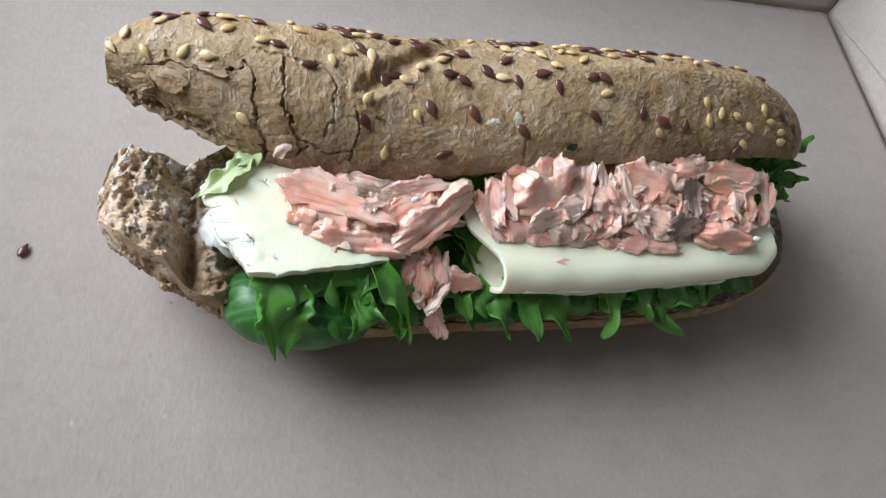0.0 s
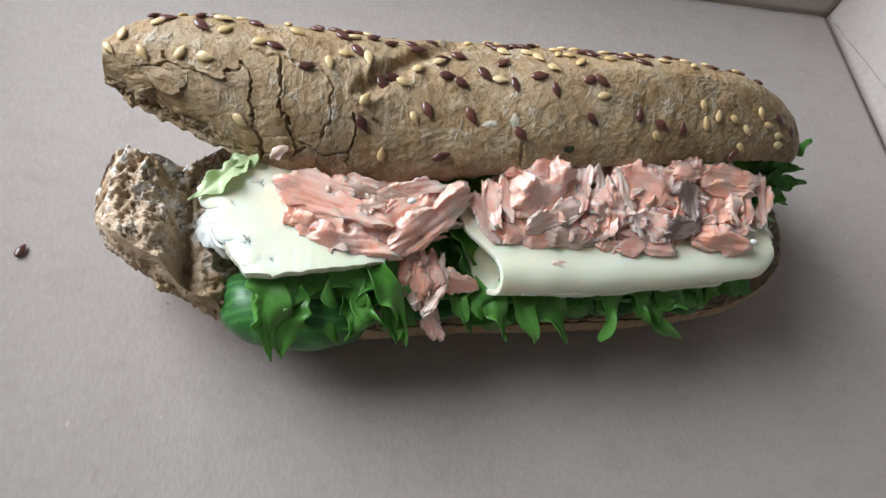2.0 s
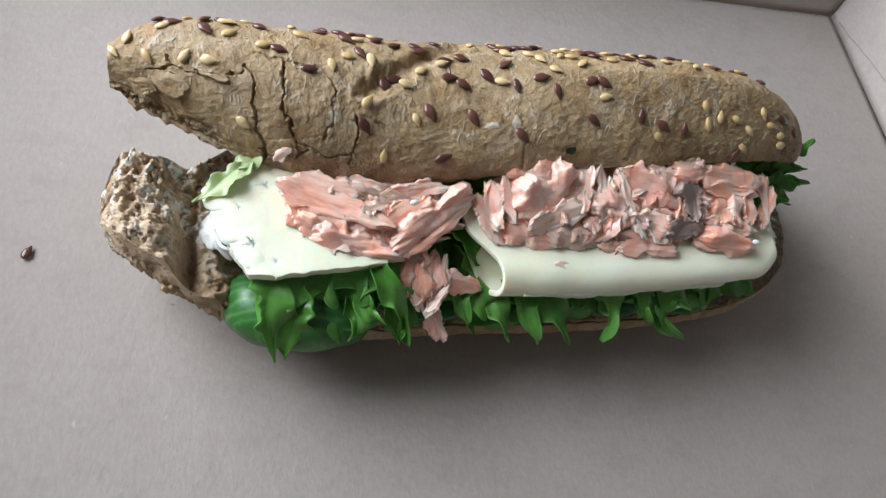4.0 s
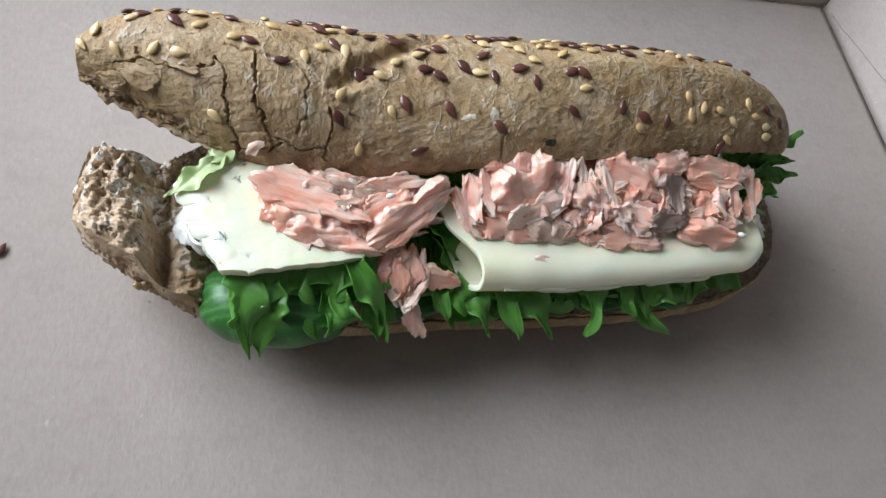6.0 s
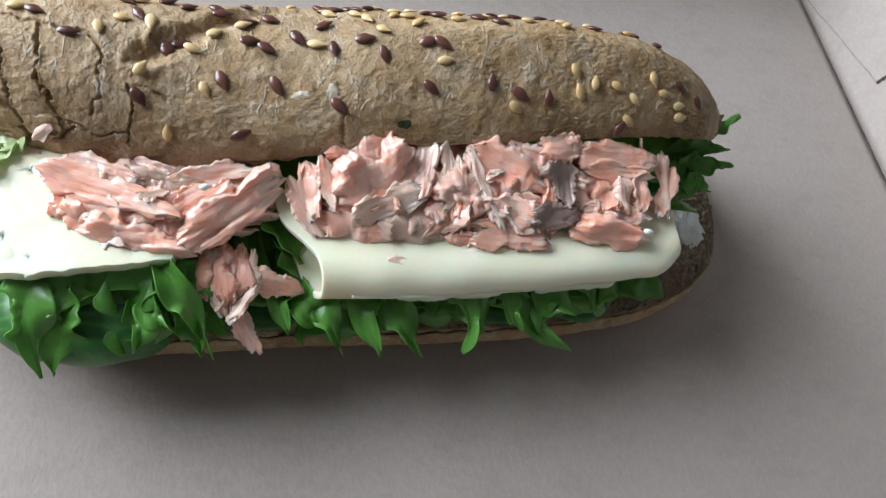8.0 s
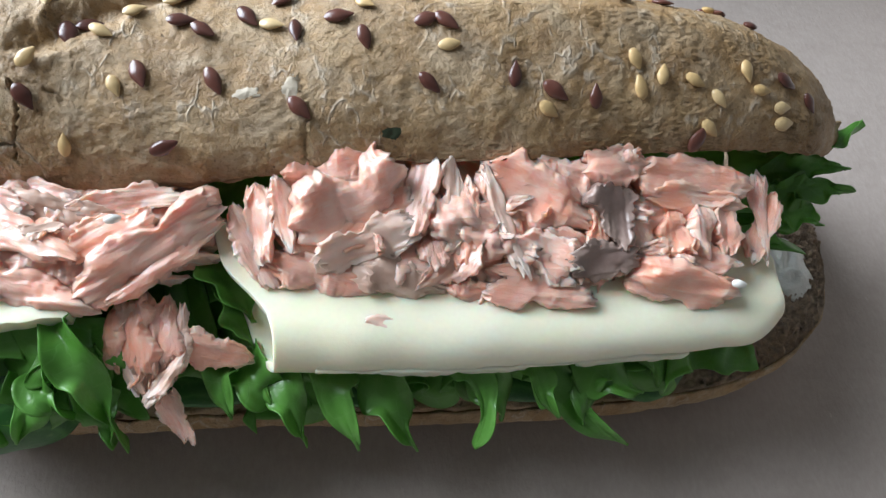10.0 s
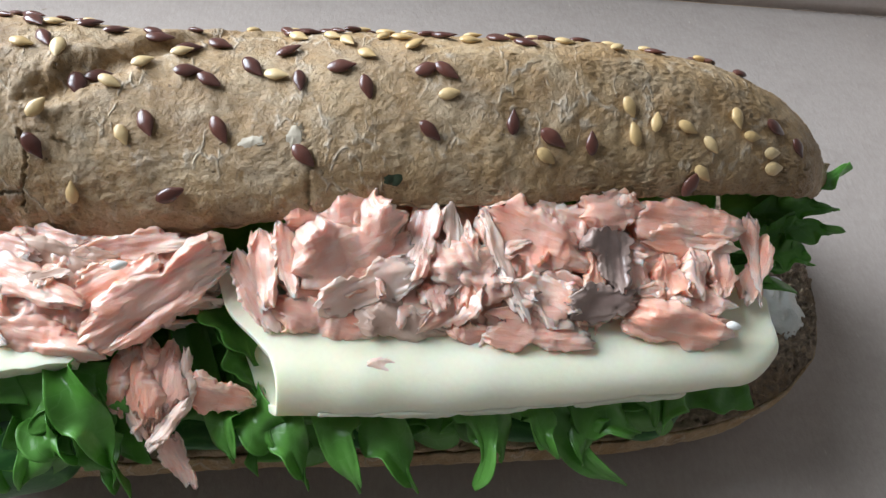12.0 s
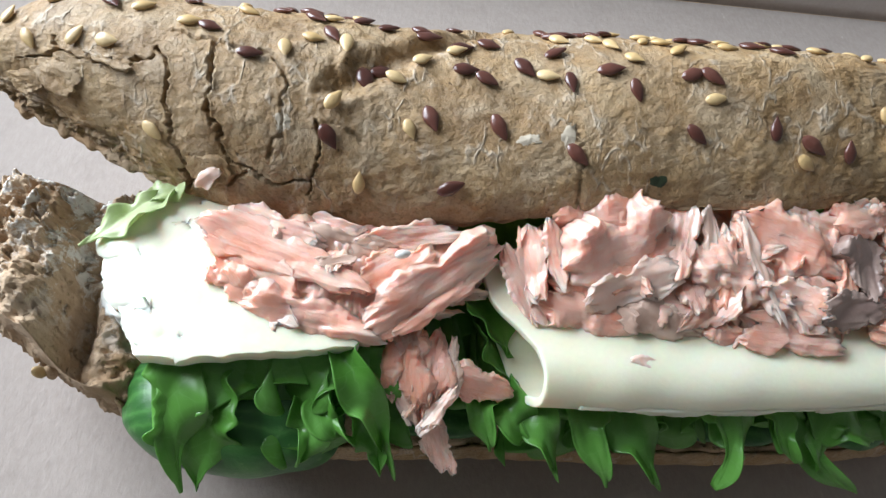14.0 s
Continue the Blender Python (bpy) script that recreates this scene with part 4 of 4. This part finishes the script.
PIECES = [  # heap, look, one end, other end, width, thickness, bend, fraying
    (heap_right, "big", (-10.5, -18.9, 51.0), (7.8, -11.1, 53.0), 11, 8, 0.5, 0.03),
    (heap_right, "big", (-11.8, -11.4, 52.0), (2.1, -9.1, 53.0), 7, 5, 0.5, 0.04),
    (heap_right, "fan", (-19.5, -16.2, 48.0), (-13.2, -27.1, 43.0), 5.5, 2, 0.8, 0.06),
    (heap_right, "fan", (-15.9, -13.3, 50.5), (-14.2, -24.8, 46.5), 5, 2, 1.2, 0.08),
    (heap_right, "fan", (-13.0, -13.1, 52.0), (-10.3, -23.0, 48.0), 4, 1.6, 1, 0.1),
    (heap_right, "rag", (-14.3, -24.1, 45.0), (2.2, -27.4, 42.5), 7.5, 4, -0.6, 0.13),
    (heap_right, "rag", (-11.6, -20.9, 47.0), (-1.0, -25.2, 44.5), 5, 3, 0.5, 0.18),
    (heap_right, "pale", (-5.5, -25.3, 47.0), (9.4, -20.3, 50.0), 6.5, 1.5, 1, 0.08),
    (heap_right, "sheet", (-3.2, -22.7, 48.5), (9.9, -14.3, 51.0), 5.5, 2.2, 0.8, 0.06),
    (heap_right, "sheet", (8.3, -21.7, 49.5), (12.7, -8.4, 53.0), 5.5, 2, 0.8, 0.05),
    (heap_right, "pale", (17.0, -20.2, 49.5), (16.0, -9.5, 53.5), 3, 1.2, 0.8, 0.08),
    (heap_right, "sheet", (13.6, -24.1, 47.0), (21.6, -15.3, 51.0), 5, 2, 1.2, 0.07),
    (heap_right, "sheet", (11.7, -27.0, 45.5), (22.4, -20.8, 49.0), 6, 2.5, 1, 0.12),
    (heap_right, "sheet", (17.9, -25.5, 46.5), (19.6, -13.7, 52.0), 4.5, 1.8, 1.2, 0.08),
    (heap_right, "big", (22.4, -10.8, 53.0), (39.4, -17.4, 51.0), 9, 6, 0.5, 0.08),
    (heap_right, "big", (30.5, -9.2, 53.5), (41.0, -13.0, 52.5), 6.5, 4.5, 0.4, 0.06),
    (heap_right, "pale", (22.3, -11.1, 53.5), (28.6, -26.8, 47.0), 3.4, 2, 1, 0.16),
    (heap_right, "sheet", (25.2, -21.6, 48.5), (37.5, -25.4, 47.0), 7, 4, 0.5, 0.12),
    (heap_right, "rag", (23.3, -27.6, 45.0), (39.6, -28.5, 44.0), 6.5, 3, 0.4, 0.2),
    (heap_right, "big", (39.6, -10.5, 54.0), (51.0, -7.8, 54.5), 6.5, 4.5, 0.4, 0.06),
    (heap_right, "sheet", (43.2, -6.7, 55.5), (49.3, -8.9, 55.0), 3.5, 2, 0.5, 0.08),
    (heap_right, "sheet", (41.4, -13.6, 52.5), (41.2, -23.5, 49.0), 3.2, 2.4, 0.3, 0.06),
    (heap_right, "big", (50.0, -9.9, 52.5), (71.3, -11.6, 51.0), 8, 5, 0.9, 0.03),
    (heap_right, "sheet", (52.3, -13.9, 51.0), (69.3, -14.3, 50.0), 4.5, 2, 0.8, 0.06),
    (heap_right, "big", (55.7, -15.2, 50.0), (57.1, -23.9, 47.5), 5.5, 3.4, 0.3, 0.05),
    (heap_right, "big", (61.2, -14.8, 50.0), (61.8, -24.2, 47.5), 5, 3.2, 0.3, 0.06),
    (heap_right, "big", (66.3, -14.1, 50.0), (66.5, -22.7, 47.5), 4.5, 3.2, 0.3, 0.06),
    (heap_right, "sheet", (75.2, -7.4, 49.5), (74.9, -23.0, 45.0), 3.2, 1.4, 0.8, 0.08),
    (heap_right, "sheet", (78.2, -11.5, 48.0), (72.8, -22.6, 45.0), 4, 1.6, 0.8, 0.08),
    (heap_right, "big", (47.1, -26.1, 46.5), (68.1, -29.4, 45.0), 5.5, 3.2, -0.6, 0.05),
    (heap_right, "sheet", (49.6, -23.3, 47.5), (68.3, -24.2, 46.5), 5.5, 2.6, 0.5, 0.05),
    (heap_right, "sheet", (47.1, -27.6, 45.0), (56.1, -29.8, 44.0), 2.6, 1.2, -0.6, 0.05),
    (heap_right, "beige", (1.6, -25.7, 46.0), (13.9, -28.1, 44.0), 5.5, 2, 0.6, 0.12),
    (heap_right, "sheet", (15.8, -28.4, 43.5), (22.8, -28.0, 44.0), 3.8, 2.6, 0.3, 0.1),
    (heap_right, "rag", (21.3, -30.3, 42.5), (26.6, -24.5, 45.5), 2.6, 1.4, 0.5, 0.1),
    (heap_left, "sheet", (-71.5, -13.3, 47.0), (-42.2, -25.2, 47.0), 7.5, 2.6, 0.6, 0.03),
    (heap_left, "sheet", (-66.8, -12.1, 47.5), (-50.6, -17.5, 47.5), 6, 2, 0.6, 0.06),
    (heap_left, "big", (-67.8, -17.5, 45.0), (-53.9, -29.2, 43.5), 10, 3, 0.4, 0.04),
    (heap_left, "big", (-62.9, -25.4, 43.3), (-41.4, -30.4, 42.5), 7, 3.6, -0.5, 0.08),
    (heap_left, "big", (-42.8, -28.6, 44.0), (-22.0, -15.9, 50.0), 8, 4.5, 0.5, 0.04),
    (heap_left, "sheet", (-37.9, -29.5, 43.0), (-22.9, -18.7, 47.5), 4.5, 2, 0.5, 0.06),
    (heap_left, "sheet", (-44.3, -23.8, 46.0), (-32.3, -17.2, 48.0), 6, 3, 0.6, 0.06),
    (heap_left, "beige", (-55.9, -15.2, 47.0), (-37.9, -17.5, 47.0), 6, 2, 0.6, 0.1),
    (heap_left, "sheet", (-44.2, -15.7, 48.0), (-28.4, -14.0, 48.5), 4.5, 2, 0.6, 0.08),
    (heap_left, "beige", (-51.5, -21.3, 48.0), (-44.6, -19.6, 48.0), 2, 1, 0.4, 0.12),
    (heap_left, "rag", (-42.7, -30.9, 42.5), (-37.3, -29.1, 43.0), 2.8, 1.4, -0.4, 0.16),
    (clump, "sheet", (-37.6, -29.9, 39.0), (-38.0, -38.5, 34.0), 4, 2.2, -1, 0.08),
    (clump, "big", (-34.0, -28.1, 40.0), (-33.9, -40.1, 34.0), 5, 3, -1.2, 0.06),
    (clump, "big", (-29.9, -28.5, 39.5), (-29.9, -38.5, 34.5), 4.6, 3, -1, 0.06),
    (clump, "pale", (-27.7, -29.7, 39.0), (-26.9, -37.3, 35.0), 2.2, 1.4, -0.8, 0.1),
    (clump, "pale", (-26.6, -36.4, 36.5), (-32.4, -43.5, 32.8), 2.4, 1.4, 0.6, 0.12),
    (clump, "sheet", (-28.1, -35.3, 36.0), (-17.1, -36.8, 33.0), 5.5, 2, 0.2, 0.03),
    (clump, "sheet", (-30.2, -41.5, 31.0), (-27.5, -47.3, 24.0), 5, 1, 0.3, 0.1),
    (clump, "pale", (-39.3, -33.0, 36.5), (-33.8, -42.0, 32.0), 2.2, 1.4, 0.5, 0.12),
    (clump, "sheet", (-38.4, -31.6, 38.0), (-31.9, -29.9, 39.5), 5, 3, -0.6, 0.06),
    (heap_right, "grey", (44.3, -12.2, 53.2), (45.8, -23.2, 49.5), 7, 4.2, .4, .04),
    (heap_right, "grey", (36.9, -25.7, 47.5), (48.4, -24.1, 48.0), 5.5, 2.4, .4, .1),
]
for k, (heap, look_of, a, c, wide, thick, bend, fray) in enumerate(PIECES):
    a, c = Vector(a), Vector(c)
    own = random.Random(900 + k)
    facing = (-0.1 + own.uniform(-0.5, 0.5), -0.5 + own.uniform(-0.35, 0.35), 0.85)
    tone = {"pale": PALE_SALMON, "beige": BEIGE_SALMON, "grey": GREY_SALMON}.get(look_of, SALMON)
    ob = lay(heap, to_mesh("flake", chunk((c - a).length * 1.02, wide * 1.04, thick * 1.1, bend, fray, 300 + 11 * k), tone), (a + c) / 2 - Vector((0, 0, thick * 0.3)), c - a, facing)
    if look_of in ("pale", "beige", "grey"):
        tagged(ob, {"pale": "pale pink salmon shred", "beige": "greyish beige salmon flake", "grey": "grey-brown fatty salmon piece"}[look_of])
crumb = lay(heap_left, to_mesh("flake", flake(5, 2.6, 0.9, 0.2, 0.2, 0.12, 590), PALE_SALMON), bun_frame(-69.5, 20)[0] + bun_frame(-69.5, 20)[3] * 1.2, (0.75, 0.1, 0.65), bun_frame(-69.5, 20)[3])
tagged(crumb, "pale pink salmon shred")
CURD_MESH = seed_mesh("curd", 2.8, 1.6, 1.4, 0.2, CURD, 8)
for heap, at, turn in ((heap_left, (-37.4, -19.6, 49.6), 15), (heap_right, (66.5, -29.3, 47.2), -10)):
    bit = part("curd", CURD_MESH, None, heap, "small white bit of curd")
    bit.matrix_basis = Matrix.Translation(Vector(at) * MM) @ pose(0, 0, 0, 20, 0, turn)
mark = lay(heap_right, to_mesh("flake", flake(6, 3.2, 1.6, 0.1, 0.1, 0.12, 600), PALE_SALMON), (4.4, -33.8, 41.7), (1, -0.05, 0), (0, -0.3, 1), 0.8)
tagged(mark, "pale pink salmon shred")


# cucumber
def cucumber(cx, cy, cz, rx, ry, rz, tilt, seed):
    def at(u, v):
        a, b = math.pi * (u - 0.5), 2 * math.pi * v
        k = 1 + 0.05 * nz(math.sin(a) * 2, math.cos(b), math.sin(b), 1.2, seed)
        q = Vector((rx * math.copysign(abs(math.sin(a)) ** 0.8, a), ry * math.cos(a) ** 0.8 * math.cos(b), rz * math.cos(a) ** 0.6 * math.sin(b))) * k
        q.rotate(Euler((radians(tilt), 0, radians(-6))))
        return q + Vector((cx, cy, cz))
    return grid(40, 40, at, wrap_v=True)


part("cucumber_slice", cucumber(-64.5, -37, 22, 19, 12, 9.5, -22, 81), RIND, sandwich, "dark green glossy cucumber piece with striped skin")
for k, (cx, r) in enumerate([(-28, 17), (2, 17), (32, 17), (58, 14)]):
    part("cucumber_slice", cucumber(cx, -24, 17.5, r, 16, 2.6, 4, 82 + k), RIND, sandwich, "thin dark green cucumber slice")


# lettuce
def lobe(base, tip, width, rise, cup, ruffle, twist, seed, hook=0.0):
    """A pointed frilly lobe from base to tip."""
    a, c = Vector(base), Vector(tip)
    mid = (a + c) / 2 + Vector((0, -2, rise))
    out = (c - a).normalized()
    side0 = out.cross(Vector((0, 0.35, 1))).normalized()

    def at(u, v):
        p = a * (1 - u) ** 2 + mid * 2 * u * (1 - u) + c * u * u
        t = ((mid - a) * (1 - u) + (c - mid) * u).normalized()
        side = (side0 - t * side0.dot(t)).normalized()
        up = side.cross(t)
        ang = radians(twist) * u
        side, up = side * math.cos(ang) + up * math.sin(ang), up * math.cos(ang) - side * math.sin(ang)
        e = 2 * v - 1
        w = width / 2 * (0.75 + 0.35 * math.sin(math.pi * u * 0.8)) * (1 - smooth(0.45, 1.0, u) ** 1.3)
        w *= 1 + 0.28 * nz(u * 5, e * 0.8, 0, 1.0, seed) + 0.4 * nz(u * 11, 1 if e > 0 else -1, 0, 1.0, seed + 5) * abs(e) + 0.16 * abs(math.sin(u * 9 + seed)) * abs(e)
        lift = cup * e * e + ruffle * e * abs(e) * math.sin(u * 8 + seed * 1.7 + (2 if e > 0 else 0)) + 0.5 * nz(u * 3, e * 2, 0, 1.0, seed + 3) + 1.1 * math.sin(u * 17 + seed + 2 * e) * abs(e) ** 1.5
        return p + side * (w * e + hook * u * u) + up * lift * (1 - 0.6 * u)
    return shell(44, 21, at, 0.5)


LOBES_LEFT = [  # base, tip, width, rise, cup, ruffle, twist, hook
    ((-68.5, -34, 35), (-70.5, -51, 24), 12, 3, 2.6, 2.4, 15, -1.5), ((-44, -36, 31), (-37, -47, 24.5), 6, 3, 3.0, 2.6, -45, 2)]
LOBES_INNER = [
    ((-24, -14, 36), (-17, -30, 33), 11, 4, 3.5, 2.0, 20, 0), ((-22, -18, 33), (-15, -34, 29), 9, 2, 3.0, 1.6, 30, 2), ((92, 5, 38), (109, 11.5, 42), 5, 2, 2.0, 1.6, 40, 1)]


def toothed(base, bend, tip, width, fold, teeth, seed, spread=0.0):
    """A pointed leaf lobe that arches from base over bend to tip, folded along its rib, with forward teeth."""
    a, m, c = Vector(base), Vector(bend), Vector(tip)
    side0 = (c - a).cross(Vector((0, -0.5, 1))).normalized()

    def at(u, v):
        p = a * (1 - u) ** 2 + m * 2 * u * (1 - u) + c * u * u
        t = ((m - a) * (1 - u) + (c - m) * u).normalized()
        side = (side0 - t * side0.dot(t)).normalized()
        up = side.cross(t)
        e = 2 * v - 1
        saw = (u * teeth + (0.35 if e > 0 else 0.0) + 0.15 * seed) % 1.0
        point = smooth(0.0, 0.8, saw) * smooth(1.0, 0.84, saw)
        w = width / 2 * (0.62 + 0.38 * math.sin(math.pi * min(u * 1.25, 1))) * (1 - u**2.6) * (0.72 + 0.55 * point)
        lift = fold * e * e * (1 - 0.7 * u) - 1.2 * point * e * e + 1.3 * e * math.sin(6 * u + seed) + 0.9 * abs(e) ** 1.5 * math.sin(11 * u + 2.1 * seed + (1.7 if e > 0 else 0)) * smooth(0.1, 0.4, u) + 0.5 * nz(u * 3, e * 2, 0, 1.0, seed)
        return p + side * (w * e + spread * u * u) + t * (0.22 * width * point * abs(e) ** 2 * (1 - u)) + up * lift
    return shell(56, 19, at, 0.5)


TOOTHED = [  # base, bend, tip, width, fold, teeth
    ((-17, -34, 28.5), (-18, -42, 32), (-12.5, -43.5, 27), 9, 2.2, 1.6), ((-24, -34, 29), (-21, -42, 33), (-20, -45, 27), 6, 1.6, 1.3),
    ((-11, -33, 28.5), (-12, -44, 32), (-7.5, -48.5, 23.5), 7, 2.0, 1.2), ((-6, -33, 28.5), (-2, -45, 33), (1.5, -50, 23.5), 8, 1.8, 1.4),
    ((5, -33, 29), (5, -45, 31), (11.8, -50, 22.5), 9, 2.2, 1.5), ((13, -35, 33), (28, -41, 35), (22, -50.5, 24), 5.5, 1.8, 1.1), ((20, -34, 32), (27, -42, 31), (27, -46, 25), 9, 1.4, 1.4),
    ((33, -34, 32), (32, -43, 33), (37, -46, 27), 6, 2.2, 1.3), ((41, -33, 32), (44, -42, 33), (54, -42, 27.5), 10, 1.8, 1.7), ((35, -35, 30), (38, -46, 27), (51.5, -50, 21.5), 9, 2.0, 1.6),
    ((44, -34, 31), (42, -43, 30), (42.5, -47, 24), 7, 1.6, 1.3), ((56, -30, 32), (55, -37, 33), (57.5, -40, 26), 6, 1.4, 1.0),
    ((-72, -33, 37), (-74, -42, 37), (-71.4, -52, 24), 10.5, 1.4, 0.8), ((-48, -38, 32), (-51, -44, 36), (-43.8, -45, 31), 6, 3.0, 0.8), ((-52, -38, 30), (-49, -45, 34), (-53, -48, 27), 7.5, 2.6, 0.8),
    ((-47, -32, 38), (-42, -40, 42), (-36.8, -48.4, 24), 7, 3.4, 1.6),
    ((86, 2, 36), (96, 3, 40), (104.5, 2, 39.5), 7, 2.4, 2.6), ((87, -2, 35), (96, -2, 39), (105, -2.5, 37.5), 7, 2.0, 3.2), ((86, -5, 33), (94, -6, 36), (98, -8.5, 33.5), 7, 2.2, 2.6)]


def frill(a, b, out, up, reach, drop, waves, amp, seed):
    """A ruffled leaf edge from a to b that reaches outwards; its rim is longer than its base and meanders."""
    a, b, out, up = Vector(a), Vector(b), Vector(out).normalized(), Vector(up).normalized()
    run = (b - a).normalized()
    pitch = (b - a).length / waves

    def at(u, v):
        w = u * waves
        th = 2 * math.pi * (w + 0.35 * nz(w, 0, 0, 0.7, seed)) + seed
        k = amp * (0.9 + 0.9 * nz(w, 3, 0, 0.6, seed + 3))
        far = reach * (0.95 + 0.75 * nz(w, 1, 0, 0.8, seed + 1) + 0.22 * math.sin(th + 1.2))
        rim = smooth(0.72, 1.0, v)
        tooth = 1 + 0.1 * rim * math.sin(2.6 * th + 2 * nz(w, 2, 0, 1.7, seed + 2))
        p = a.lerp(b, u) + out * far * v * tooth
        p += up * (k * math.sin(th) * v**1.2 + 0.35 * k * math.sin(2.3 * th + seed) * v**2 - drop * v * v - 1.3 * rim * rim * math.cos(th) + 0.35 * nz(w * 3, v * 4, 0, 1.0, seed + 4))
        p += run * 0.3 * pitch * (math.sin(2 * th + 0.6) + 0.5 * nz(w, 6, 0, 1.2, seed + 5)) * v**1.4
        return p
    return shell(int(waves * 46), 26, at, 0.4)


FRILLS = [  # from, to, outwards, up, reach, drop, waves, swing
    ((-73, -32, 38), (-38, -31, 38), (0, -0.85, -0.45), (0, -0.5, 0.85), 10.5, 0, 3.2, 2.6), ((-60, -34, 33.5), (-37, -33, 33), (0.05, -0.85, -0.45), (0, -0.5, 0.85), 12, 0, 2.2, 2.8),
    ((-15, -33, 29.5), (63, -31, 32), (0, -0.8, -0.5), (0, -0.5, 0.85), 8, 0, 7.4, 2.2), ((-18, -32, 27.5), (62, -29, 29), (0.1, -0.8, -0.5), (0, -0.5, 0.85), 10, 0, 6.3, 2.2),
    ((-34, -12, 35), (-14, -16, 35), (0.2, -1, -0.25), (0, 0.1, 1), 16, 4, 2.4, 3.0), ((-32, -16, 30), (-12, -18, 30), (0.2, -1, -0.25), (0, 0.1, 1), 16, 4, 2.2, 3.0),
    ((80, 10, 37), (79, -6, 34), (1, 0, 0.05), (0.1, -0.2, 1), 17, 0, 2.4, 2.2), ((78, 4, 32), (77, -11, 29), (1, 0, 0), (0.1, -0.2, 1), 15, 0, 2.2, 2.4)]
for k, (p, q, out, up, reach, drop, waves, amp) in enumerate(FRILLS):
    part("lettuce_leaf", frill(p, q, out, up, reach, drop, waves, amp, 200 + 7 * k), LEAF, sandwich, "crisp green frilly lettuce")
for rows, start in ((LOBES_LEFT, 90), (LOBES_INNER, 130)):
    for k, (base, tip, w, rise, cup, ruf, tw, hook) in enumerate(rows):
        part("lettuce_leaf", lobe(base, tip, w, rise, cup, ruf, tw, start + k, hook), LEAF, sandwich, "crisp green frilly lettuce")

for k, (base, bend, tip, w, fold, teeth) in enumerate(TOOTHED):
    part("lettuce_leaf", toothed(base, bend, tip, w, fold, teeth, 400 + 3 * k), LEAF, sandwich, "crisp green frilly lettuce")


def bed_at(u, v):
    x, y = -72 + 152 * u, -37 + 50 * v
    return x, y + 2 * nz(x, 0, 0, 0.2, 150), 25 + 2.5 * nz(x, y, 0, 0.16, 151) + 1.5 * nz(x, y, 0, 0.4, 152) + 8 * smooth(0.2, 0.7, v)


part("lettuce_leaf", thicken(grid(110, 36, bed_at), 0.5), LEAF, sandwich, "crumpled lettuce under the cheese")
part("lettuce_leaf", lobe((-77, -6, 44), (-91, -16, 41), 5, 2, 1.2, 0.8, 10, 160), PALE_LEAF, sandwich, "pale green lettuce rib")
part("lettuce_leaf", lobe((-74, -1, 44), (-82, -8, 43), 5.5, 1.5, 1.2, 0.8, 10, 161), PALE_LEAF, sandwich, "pale green lettuce rib")


def curl_at(u, v):
    a = radians(95 + 180 * u)
    r = 4.6 + 0.5 * nz(u * 4, v, 0, 1.0, 170)
    return -81.5 + (r + 0.8 * v) * 0.85 * math.cos(a), -22 + r * 1.35 * math.sin(a), 33.5 + 5 * v + 0.7 * nz(u * 5, v * 2, 0, 1.0, 171)


part("spread", thicken(grid(40, 10, curl_at), 0.8), SPREAD, sandwich, "curled white film of spread")

# a loose seed on the cardboard
loose = tagged(new("linseed", FLAX_MESH[0]), "loose dark brown linseed lying on the cardboard", "seed")
loose.matrix_basis = pose(-0.135, -0.0103, 0.0007, 0, 0, 62)
stray = part("sesame_seed", SESAME_MESH[0], None, bottom_bun)
stray.matrix_basis = pose(-0.0972, -0.0330, 0.0268, 20, 60, 30)
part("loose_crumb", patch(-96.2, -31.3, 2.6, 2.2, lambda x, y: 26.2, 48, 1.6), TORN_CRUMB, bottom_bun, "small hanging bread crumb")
